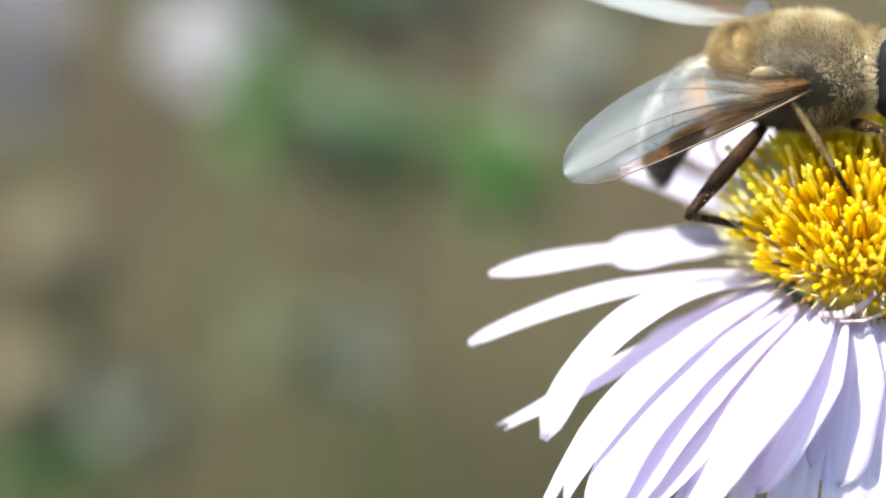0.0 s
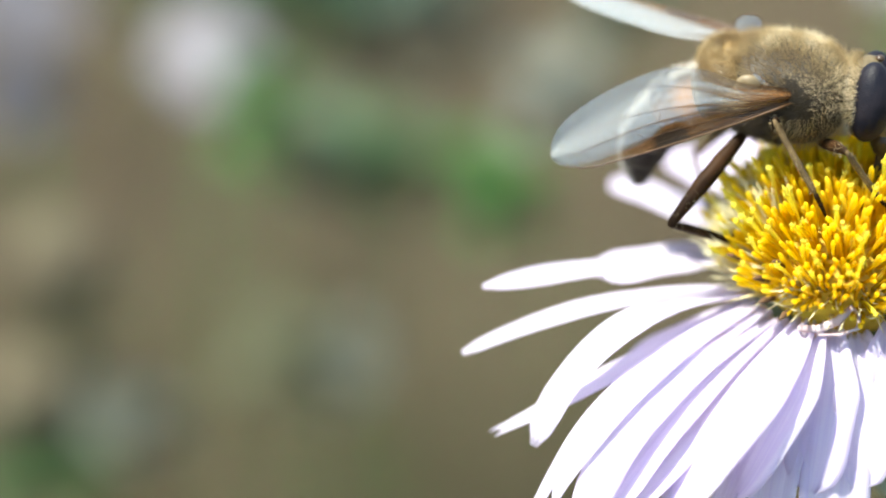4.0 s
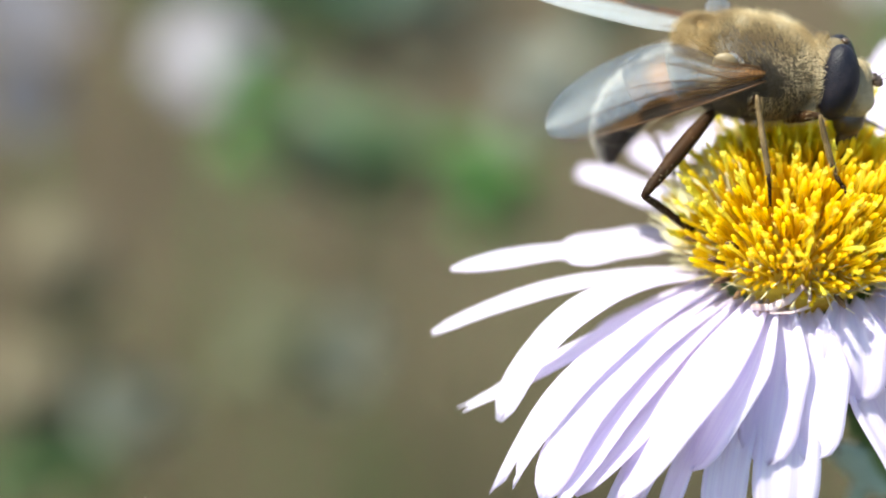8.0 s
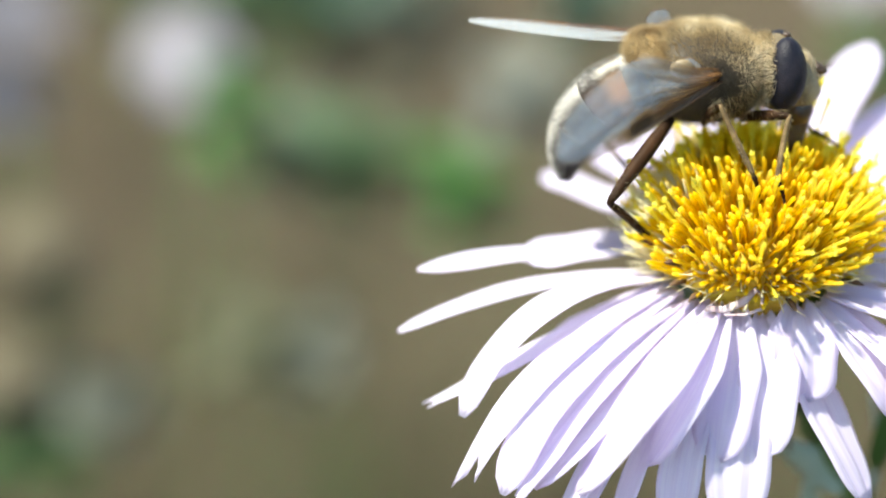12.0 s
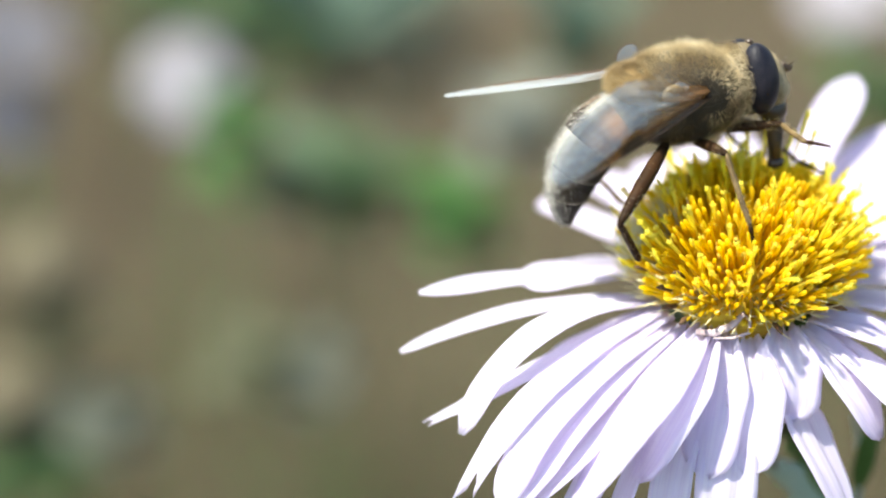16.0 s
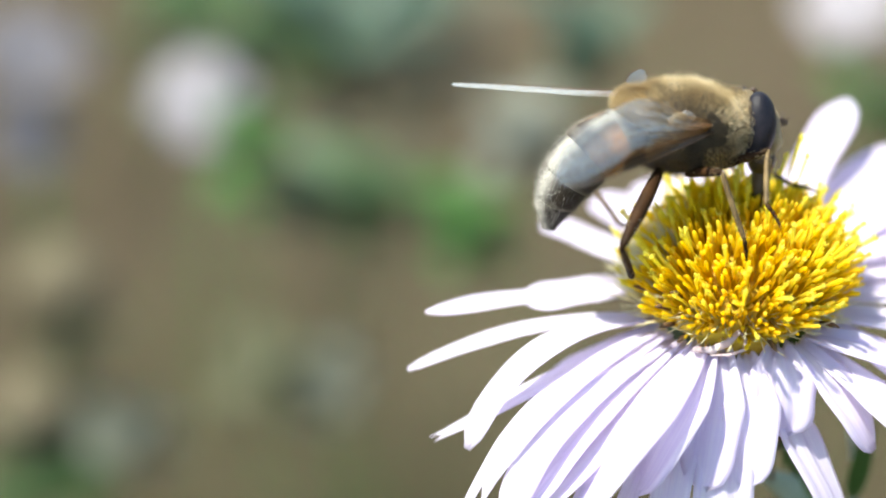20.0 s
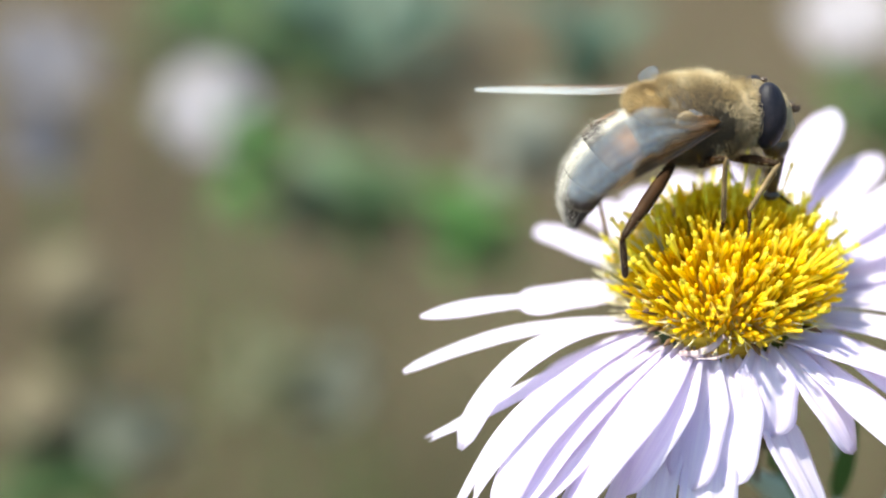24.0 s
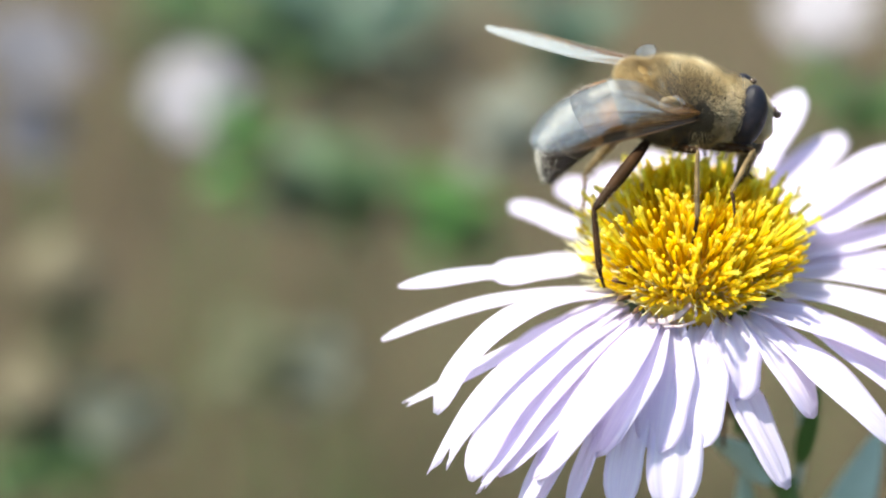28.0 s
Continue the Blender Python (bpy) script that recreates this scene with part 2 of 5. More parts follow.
def dress_dark(m):
    tc = node(m, "ShaderNodeTexCoord")
    sep = node(m, "ShaderNodeSeparateXYZ")
    link(m, tc.outputs["UV"], sep.inputs[0])
    bands = ramp(m, sep.outputs["X"], [(0.0, (0.014, 0.011, 0.008)), (0.8, (0.03, 0.022, 0.015)), (0.93, (0.10, 0.085, 0.06)), (1.0, (0.16, 0.14, 0.10))])
    # pale dust down the back, brightened in colour to stand for sun glare
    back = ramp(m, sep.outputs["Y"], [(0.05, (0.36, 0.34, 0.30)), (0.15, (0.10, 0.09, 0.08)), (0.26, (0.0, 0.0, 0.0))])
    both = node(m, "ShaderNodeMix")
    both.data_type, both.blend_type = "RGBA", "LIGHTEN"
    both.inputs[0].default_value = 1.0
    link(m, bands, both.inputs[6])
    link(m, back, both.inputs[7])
    link(m, both.outputs[2], bsdf(m).inputs["Base Color"])
dress_dark(dark_tergite_mat)
leg_mat = material("leg", (0.06, 0.035, 0.018), 0.6, spec=0.1)
grain(leg_mat, 0.0010, [(0.3, (0.010, 0.005, 0.002)), (0.7, (0.042, 0.019, 0.007))], bump=0.2)
tarsus_mat = material("pale_shin", (0.30, 0.20, 0.09), 0.55, spec=0.25)
grain(tarsus_mat, 0.0010, [(0.3, (0.06, 0.038, 0.017)), (0.7, (0.20, 0.135, 0.06))], bump=0.2)
vein_mat = material("wing_vein", (0.09, 0.045, 0.018), 0.4)
def wing_material(name, tinted):
    """A clear iridescent sheet; where tinted, brown streaks towards the root and along the leading edge."""
    m = material(name, (0.80, 0.84, 0.86), 0.3)
    tc = node(m, "ShaderNodeTexCoord")
    if tinted:
        sep = node(m, "ShaderNodeSeparateXYZ")
        link(m, tc.outputs["UV"], sep.inputs[0])
        mp = node(m, "ShaderNodeMapping")
        mp.inputs["Scale"].default_value = (2.2, 11, 1)
        link(m, tc.outputs["UV"], mp.inputs["Vector"])
        n = node(m, "ShaderNodeTexNoise", Scale=1.0, Detail=3.0)
        link(m, mp.outputs[0], n.inputs["Vector"])
        reach = node(m, "ShaderNodeMath")          # streaks die out along the span
        reach.operation = "MULTIPLY_ADD"
        reach.inputs[1].default_value = 0.9
        link(m, n.outputs["Fac"], reach.inputs[0])
        link(m, sep.outputs["X"], reach.inputs[2])
        edge = ramp(m, sep.outputs["Y"], [(0.06, (0.55, 0.55, 0.55)), (0.30, (0, 0, 0))])
        less = node(m, "ShaderNodeMath")
        less.operation = "SUBTRACT"
        link(m, reach.outputs[0], less.inputs[0])
        link(m, edge, less.inputs[1])
        spot = ramp(m, sep.outputs["X"], [(0.43, (0, 0, 0)), (0.48, (1, 1, 1)), (0.54, (1, 1, 1)), (0.60, (0, 0, 0))])
        front = ramp(m, sep.outputs["Y"], [(0.12, (0.7, 0.7, 0.7)), (0.34, (0, 0, 0))])
        stigma = node(m, "ShaderNodeMath")         # dark mark at the middle of the leading edge
        stigma.operation = "MULTIPLY"
        link(m, spot, stigma.inputs[0])
        link(m, front, stigma.inputs[1])
        marked = node(m, "ShaderNodeMath")
        marked.operation = "SUBTRACT"
        link(m, less.outputs[0], marked.inputs[0])
        link(m, stigma.outputs[0], marked.inputs[1])
        less = marked
        tint = ramp(m, less.outputs[0], [(0.12, (0.05, 0.028, 0.014)), (0.40, (0.17, 0.075, 0.024)), (0.58, (0.40, 0.19, 0.06)), (0.72, (0.46, 0.37, 0.28)), (0.84, (0.66, 0.68, 0.68)), (1.1, (0.72, 0.75, 0.76))])
        link(m, tint, bsdf(m).inputs["Base Color"])
        veil = ramp(m, less.outputs[0], [(0.2, (0.8, 0.8, 0.8)), (0.42, (0.5, 0.5, 0.5)), (0.72, (0.22, 0.22, 0.22)), (0.95, (0.28, 0.28, 0.28))])
    glow = node(m, "ShaderNodeBsdfTranslucent")
    glow.inputs["Color"].default_value = (0.8, 0.82, 0.82, 1)
    if tinted:
        link(m, tint, glow.inputs["Color"])
    sheet = node(m, "ShaderNodeMixShader")
    sheet.inputs[0].default_value = 0.3
    link(m, bsdf(m).outputs[0], sheet.inputs[1])
    link(m, glow.outputs[0], sheet.inputs[2])
    clear = node(m, "ShaderNodeBsdfTransparent")
    clear.inputs["Color"].default_value = (0.95, 0.95, 0.95, 1)
    mix = node(m, "ShaderNodeMixShader")
    mix.inputs[0].default_value = 0.26
    if tinted:
        link(m, veil, mix.inputs[0])
    link(m, clear.outputs[0], mix.inputs[1])
    link(m, sheet.outputs[0], mix.inputs[2])
    link(m, mix.outputs[0], m.node_tree.nodes["Material Output"].inputs["Surface"])
    w = node(m, "ShaderNodeTexNoise", Scale=1500.0, Detail=3.0)
    link(m, tc.outputs["Object"], w.inputs["Vector"])
    b = node(m, "ShaderNodeBump", Strength=0.4, Distance=0.00006)
    link(m, w.outputs["Fac"], b.inputs["Height"])
    link(m, b.outputs[0], bsdf(m).inputs["Normal"])
    return m


wing_mat = wing_material("wing_membrane", True)
alula_mat = wing_material("alula_membrane", False)


# ---- mesh helpers ----
def mesh_of(name, verts, faces, mat, smooth=True, uvs=None):
    me = bpy.data.meshes.new(name)
    me.from_pydata([tuple(v) for v in verts], [], faces)
    me.materials.append(mat)
    if smooth:
        me.polygons.foreach_set("use_smooth", [True] * len(me.polygons))
    if uvs is not None:
        layer = me.uv_layers.new(name="UVMap")
        for loop in me.loops:
            layer.data[loop.index].uv = uvs[loop.vertex_index]
    me.update()
    return me


def part(name, me, parent, m=None, label=""):
    ob = new(name, me)
    ob.parent = parent
    if m is not None:
        ob.matrix_basis = m
    return tagged(ob, label) if label else ob


def thing(name, at, label, category, group="", kind=""):
    ob = new(name)
    ob.empty_display_size = 0.005
    ob.location = at
    return tagged(ob, label, category, group, kind)


def tube(points, radii, sides=8, flat=1.0):
    """Verts and faces of a closed tapered tube; points and radii in mm."""
    pts = [Vector(p) for p in points]
    verts, faces = [], []
    side = None
    for i, p in enumerate(pts):
        d = (pts[min(i + 1, len(pts) - 1)] - pts[max(i - 1, 0)]).normalized()
        if side is None:
            side = d.orthogonal().normalized()
        side = (side - d * side.dot(d)).normalized()
        up = d.cross(side)
        for k in range(sides):
            a = 2 * math.pi * k / sides
            verts.append((p + (side * math.cos(a) + up * math.sin(a) * flat) * radii[i]) * MM)
    n = len(pts)
    for i in range(n - 1):
        for k in range(sides):
            a, b = i * sides + k, i * sides + (k + 1) % sides
            faces.append((a, b, b + sides, a + sides))
    faces.append(tuple(range(sides))[::-1])
    faces.append(tuple(range((n - 1) * sides, n * sides)))
    return verts, faces


def blob(centre, half, nu=24, nv=16, shape=None):
    """An ellipsoid in mm; shape(x, y, z) moves its unit points."""
    verts, faces = [], []
    for j in range(nv + 1):
        th = math.pi * j / nv
        for i in range(nu):
            ph = 2 * math.pi * i / nu
            u = Vector((math.cos(th), math.sin(th) * math.cos(ph), math.sin(th) * math.sin(ph)))
            if shape:
                u = Vector(shape(*u))
            verts.append(Vector((centre[0] + u.x * half[0], centre[1] + u.y * half[1], centre[2] + u.z * half[2])) * MM)
    for j in range(nv):
        for i in range(nu):
            a, b = j * nu + i, j * nu + (i + 1) % nu
            faces.append((a, b, b + nu, a + nu))
    return verts, faces


def merge(*lumps):
    verts, faces = [], []
    for v, f in lumps:
        n = len(verts)
        verts += v
        faces += [tuple(i + n for i in q) for q in f]
    return verts, faces


def bezier(a, b, c, t):
    return a * (1 - t) ** 2 + b * 2 * t * (1 - t) + c * t * t


# ---- ground ----
def ground_mesh():
    """One sheet to the horizon, finer and lumpier near the plants."""
    steps = [-2500, -400, -60, -10, -3] + [i * 0.1 for i in range(-15, 26)] + [4, 10, 60, 400, 2500]
    verts = [(x, y, (noise.noise((x * 3, y * 3, 0)) * 0.02 + noise.noise((x * 14, y * 14, 5)) * 0.006 if abs(x) < 3 and abs(y) < 3 else 0)) for y in steps for x in steps]
    n = len(steps)
    faces = [(j * n + i, j * n + i + 1, (j + 1) * n + i + 1, (j + 1) * n + i) for j in range(n - 1) for i in range(n - 1)]
    return mesh_of("ground", verts, faces, soil_mat)
ground = tagged(new("ground", ground_mesh()), "brown soil of a meadow with dry litter", "ground", kind="structure")


def grass_mesh(name, count, mat, low, high, wide, where):
    rng = random.Random(hash_of(name))
    verts, faces = [], []
    for _ in range(count):
        far, turn = abs(rng.gauss(0, where)), rng.uniform(0, 6.28)
        x, y = far * math.cos(turn), 0.6 + far * math.sin(turn)
        h, a, lean, b = rng.uniform(low, high), rng.uniform(0, 6.28), rng.uniform(0.1, 0.9), rng.uniform(0, 6.28)
        w = wide * rng.uniform(0.6, 1.3)
        n = len(verts)
        for k in range(4):
            s = k / 3
            c = Vector((x + math.cos(b) * lean * h * s * s, y + math.sin(b) * lean * h * s * s, -0.01 + h * s * (1 - 0.3 * lean * s)))
            o = Vector((math.cos(a), math.sin(a), 0)) * w * (1 - s * 0.92)
            verts += [c - o, c + o]
            if k:
                q = n + 2 * k
                faces.append((q - 2, q - 1, q + 1, q))
    return mesh_of(name, verts, faces, mat)


def hash_of(text):
    return sum((i + 1) * ord(c) for i, c in enumerate(text))


tagged(new("dry_grass", grass_mesh("dry_grass", 16000, straw_mat, 0.03, 0.14, 0.0016, 1.6)),
       "dry straw-coloured grass on the soil", "grass", kind="stuff")
tagged(new("green_grass", grass_mesh("green_grass", 1800, leaf_mat, 0.03, 0.12, 0.0018, 1.6)),
       "sparse green grass on the soil", "grass", kind="stuff")

# ---- aster flower ----
rng = random.Random(7)
aster = thing("aster_flower", HEAD, "open lilac-white aster with a golden yellow disc", "flower")


def petal_mesh(az, r0, tip_az, tip_r, tip_z, width, arch, notch, push, sway, low, seed):
    """A strap-shaped ray floret in mm round the head's centre: curved centreline, channelled section, real thickness."""
    r = random.Random(seed)
    a, b = radians(az), radians(tip_az)
    root = Vector((math.cos(a) * r0 * 0.82, math.sin(a) * r0 * 0.82, low))
    tip = Vector((math.cos(b) * tip_r, math.sin(b) * tip_r, tip_z))
    out = Vector((math.cos(a), math.sin(a), 0))
    across = Vector((-out.y, out.x, 0))
    if push is None:
        push, sway = arch * 0.25, r.uniform(-0.25, 0.25)
    ctrl = root.lerp(tip, 0.5) + Vector((0, 0, arch)) + out * push + across * sway
    n, m = 18, 8
    verts, faces, uvs = [], [], []
    ridge = r.uniform(0.04, 0.09)
    twist = r.uniform(-0.15, 0.15) if tip_z < -4 else r.uniform(-0.08, 0.08)
    wav = r.uniform(0, 6)
    for layer in (0, 1):
        for i in range(n + 1):
            t = i / n
            c = bezier(root, ctrl, tip, t)
            d = (bezier(root, ctrl, tip, min(t + 0.02, 1)) - bezier(root, ctrl, tip, max(t - 0.02, 0))).normalized()
            side = d.cross(Vector((0, 0, 1))).normalized()
            up = side.cross(d)
            tw = twist * t
            side, up = side * math.cos(tw) + up * math.sin(tw), up * math.cos(tw) - side * math.sin(tw)
            w = width * 0.5 * (0.30 + 0.70 * min(1, t / 0.45) ** 0.8)
            if t > 0.78:
                s = (t - 0.78) / 0.22
                w *= math.sqrt(max(0.0, 1 - s * s * 0.97)) if not notch else 1 - (0.35 if notch < 3 else 0.6) * s
            w *= 1 + 0.05 * math.sin(9 * t + wav)
            for k in range(m + 1):
                v = k / m * 2 - 1
                lift = ridge * width * math.cos(v * math.pi * 2.5) * (1 - 0.5 * t) + 0.10 * width * v * v * (1 - t) + 0.03 * math.sin(14 * t + wav + v * 2)
                p = c + side * (v * w) + up * lift
                if notch and t > 0.8:
                    s = (t - 0.8) / 0.2
                    if notch > 2:
                        p += d * s * (0.5 * math.sin(k * 2.6 + wav) - 0.5 * abs(v))
                    else:
                        p += d * s * (0.9 * abs(v) ** 1.5 - 0.5 + 0.35 * (v > 0) * notch) * 1.1 * (1 if abs(v) > 0.1 else 1.5)
                p += up * (0.06 if layer == 0 else -0.06) * (1 - 0.5 * abs(v))
                verts.append(p * MM)
                uvs.append((t, k / m))
    q = (n + 1) * (m + 1)
    for i in range(n):
        for k in range(m):
            a0 = i * (m + 1) + k
            faces.append((a0, a0 + 1, a0 + m + 2, a0 + m + 1))
            faces.append((q + a0 + m + 1, q + a0 + m + 2, q + a0 + 1, q + a0))
    rim = [k for k in range(m + 1)] + [i * (m + 1) + m for i in range(1, n + 1)] + [n * (m + 1) + k for k in range(m - 1, -1, -1)] + [i * (m + 1) for i in range(n - 1, 0, -1)]
    for i, e in enumerate(rim):
        g = rim[(i + 1) % len(rim)]
        faces.append((g, e, q + e, q + g))
    return mesh_of("petal", verts, faces, petal_mat, uvs=uvs)


petal_count = [0]


def add_petal(az, r0, tip_az, tip_r, tip_z, width, arch, notch, push=None, sway=0.0, low=-0.5):
    """Angles in degrees counter-clockwise from +X, lengths in mm. push, sway: how far the middle bulges outwards and to the left; low: height of the root."""
    petal_count[0] += 1
    part("petal", petal_mesh(az, r0, tip_az, tip_r, tip_z, width, arch, notch, push, sway, low, petal_count[0]), aster)


add_petal(163, 5.4, -176.6, 15.6, -0.3, 1.35, 0.7, 0)
add_petal(153, 5.4, 179.7, 10.7, -0.2, 2.9, 0.4, 0)
add_petal(-165, 5.4, -172.2, 16.6, -2.8, 1.3, 1.7, 0)
add_petal(-157, 5.4, -161.5, 15.5, -4.9, 1.4, 0.6, 1, 1.3, 1.3, -0.6)
add_petal(-161, 5.4, -154.5, 15.0, -4.8, 1.7, 4.1, 0, 2.5, -0.0, -0.5)
add_petal(-150, 5.4, -146.7, 15.7, -6.2, 1.6, 2.3, 2, 2.1, -0.0, -0.6)
add_petal(-143, 5.4, -148.8, 12.5, -3.9, 1.4, 0.6, 0, 0.4, 0.1, -0.5)
add_petal(-138, 5.4, -140.6, 15.2, -6.9, 1.8, 2.0, 0, 3.2, -0.6, -0.8)
add_petal(-132, 5.4, -138.1, 15.1, -7.1, 1.4, 1.9, 3, 1.1, 0.1, -0.7)
add_petal(-126, 5.4, -138.0, 13.9, -6.8, 2.0, 1.3, 0, 0.8, 1.0, -0.6)
add_petal(-118, 5.4, -130.4, 13.0, -6.6, 2.5, 3.3, 0, 2.0, 2.0, -0.5)
add_petal(-113, 5.4, -121.6, 10.2, -5.9, 2.8, 2.4, 0, 1.5, 1.0, -0.5)
add_petal(-104, 5.4, -104.4, 8.9, -5.8, 2.8, 1.5, 0, 0.8, 0.2, -0.5)
add_petal(-90, 5.4, -91.6, 8.6, -5.6, 2.7, 1.2, 0, 0.8, 0.5, -0.7)
add_petal(-69, 5.4, -76.2, 6.9, -3.9, 3.3, 1.3, 0, 0.8, -0.2, -0.4)
add_petal(-55, 5.4, -48.1, 9.2, -4.7, 2.6, 1.6, 0, 0.9, -0.4, -0.6)
add_petal(-47, 5.4, -17.4, 12.9, -3.6, 3.0, 2.0, 0, -0.4, -1.6, -0.5)
add_petal(-48, 5.4, -37.3, 13.1, -5.8, 2.8, 1.8, 0, 1.1, -1.0, -0.9)
add_petal(-76, 5.4, -60.9, 9.8, -8.0, 2.3, 0.9, 0, 0.5, -0.4, -1.8)
add_petal(-122, 5.4, -132.8, 13.7, -8.8, 1.5, 3.2, 0, 1.9, 0.5, -1.1)
add_petal(-120, 5.4, -131.4, 12.8, -8.6, 1.2, 1.9, 0, 1.1, -0.1, -1.2)
add_petal(-115, 5.4, -124.3, 11.9, -8.6, 1.1, 1.5, 0, 0.9, -0.4, -1.2)
add_petal(-109, 5.4, -113.1, 10.4, -8.8, 2.0, 2.0, 0, 1.2, -0.6, -1.7)
add_petal(-98, 5.4, -97.9, 9.9, -8.8, 2.8, 2.0, 0, 1.2, 0, -1.7)
add_petal(-153, 5.4, -167.4, 9.8, -3.4, 1.3, 0.3, 0)
add_petal(-140, 5.4, -162.3, 11.1, -5.2, 0.9, 0.9, 0)
add_petal(-12, 5.0, -12.3, 14.2, -2.2, 2.8, 1.2, 0)
add_petal(11, 5.4, -0.7, 14.5, -1.2, 2.0, 1.0, 0)
add_petal(20, 5.4, 8.4, 15.2, -0.6, 2.0, 0.8, 0)
add_petal(23, 5.0, 19.4, 16.0, 0.4, 2.0, 0.7, 0)
add_petal(36, 5.0, 24.3, 15.5, 2.5, 2.4, 0.7, 0)
add_petal(47, 5.0, 34.4, 15.1, 3.5, 2.6, 0.7, 0)
add_petal(57, 5.0, 52.0, 15.6, 2.5, 2.6, 0.6, 0)
add_petal(68, 5.0, 61.4, 14.6, 5.0, 2.4, 0.4, 0)
add_petal(142, 5.0, 131.8, 13.9, -1.0, 1.9, 0.5, 0)
add_petal(117, 5.0, 116.3, 14.0, -0.6, 2.6, 0.3, 0)
add_petal(104, 5.0, 104.6, 14.0, -0.2, 2.8, 0.4, 0)
add_petal(94, 5.0, 95.1, 13.9, 0.6, 2.2, 0.4, 0)
add_petal(84, 5.0, 84.4, 13.8, 1.4, 2.2, 0.4, 0)
add_petal(-25, 4.7, -24.8, 14.0, -5, 2.8, 1.2, 0)

# receptacle: the dome that carries the disc florets
def dome_point(r, az, swell=1.0):
    R, H = 4.4, 3.6
    z = H * math.sqrt(max(0.0, 1 - (r / (R * 1.05)) ** 2)) - 0.6
    return Vector((math.cos(az) * r, math.sin(az) * r, z * swell))


def receptacle_mesh():
    verts, faces = [], []
    nr, na = 8, 28
    for j in range(nr + 1):
        for i in range(na):
            verts.append((dome_point(4.5 * j / nr, 2 * math.pi * i / na) + Vector((0, 0, 0.8 * math.cos(j / nr * math.pi / 2)))) * MM)
    for j in range(nr):
        for i in range(na):
            a, b = j * na + i, j * na + (i + 1) % na
            faces.append((a, a + na, b + na, b))
    for i in range(na):
        a = 2 * math.pi * i / na
        verts.append(Vector((math.cos(a) * 2.0, math.sin(a) * 2.0, -2.2)) * MM)
    s = nr * na
    for i in range(na):
        faces.append((s + i, s + na + i, s + na + (i + 1) % na, s + (i + 1) % na))
    faces.append(tuple(range(s + na, s + 2 * na)))
    return mesh_of("receptacle", verts, faces, receptacle_mat)


part("receptacle", receptacle_mesh(), aster, label="ochre domed receptacle")


def club(p, d, L, girth, bend, sides=6):
    """A slender tube that swells into a rounded club at its end; mm."""
    prof = ((0, .066), (.3, .066), (.55, .075), (.72, .094), (.82, .115), (.90, .12), (.96, .098), (1.0, .035))
    return tube([p + d * (L * t) + bend * (t * t) for t, _ in prof], [w * girth for _, w in prof], sides)


def floret_mesh(kind, seed):
    """A disc floret standing on its root: thin tube, swollen throat, five lobes or a closed bud."""
    r = random.Random(seed)
    L = {"open": 3.6, "bud": 3.0, "rim": 2.9}[kind] * r.uniform(0.9, 1.08)
    bend = Vector((r.uniform(-0.7, 0.7), r.uniform(-0.7, 0.7), 0))
    up = Vector((0, 0, 1))
    lumps = [club(Vector(), up, L, {"open": 0.9, "bud": 1.1, "rim": 0.9}[kind], bend)]
    if kind != "bud":
        top = up * L * 0.93 + bend * 0.87
        for k in range(5):
            a = 2 * math.pi * (k + r.random() * 0.3) / 5
            o = Vector((math.cos(a), math.sin(a), 0))
            lumps.append(tube([top + o * 0.10, top + o * 0.13 + up * .12, top + o * r.uniform(0.08, 0.2) + up * r.uniform(.15, .26)], [.055, .045, .012], 3))
        if r.random() < 0.35:
            lumps.append(tube([top, top + up * .35, top + up * .6], [.06, .075, .03], 4))
    v, f = merge(*lumps)
    return mesh_of(kind + "_floret", v, f, bud_mat if kind == "bud" else floret_mat)


floret_kinds = {k: [floret_mesh(k, i * 7 + len(k)) for i in range(12)] for k in ("open", "bud", "rim")}
FLORETS = 280
for i in range(FLORETS):
    s = (i + 0.5) / FLORETS
    r = 4.35 * math.sqrt(s)
    az = i * 2.39996 + rng.uniform(-0.12, 0.12)
    if r > 2.6 and 95 < math.degrees(az) % 360 < 200 and rng.random() < 0.4:
        continue                       # sparse side, where the pale bristles show
    p = dome_point(r, az)
    lean = (r / 4.45) ** 1.4 * radians(52) * rng.uniform(0.8, 1.15)
    d = Vector((math.cos(az) * math.sin(lean), math.sin(az) * math.sin(lean), math.cos(lean)))
    d = (d + Vector((rng.gauss(0, .12), rng.gauss(0, .12), rng.gauss(0, .05)))).normalized()
    kind = "rim" if r > 4.0 else ("open" if rng.random() < (0.25 if r < 2.9 else 0.85) else "bud")
    m = Matrix.Translation(p * MM) @ d.to_track_quat("Z", "Y").to_matrix().to_4x4() @ pose(0, 0, 0, 0, 0, rng.uniform(0, 360)) @ Matrix.Scale(rng.uniform(0.84, 1.08), 4)
    part("disc_floret", rng.choice(floret_kinds[kind]), aster, m)

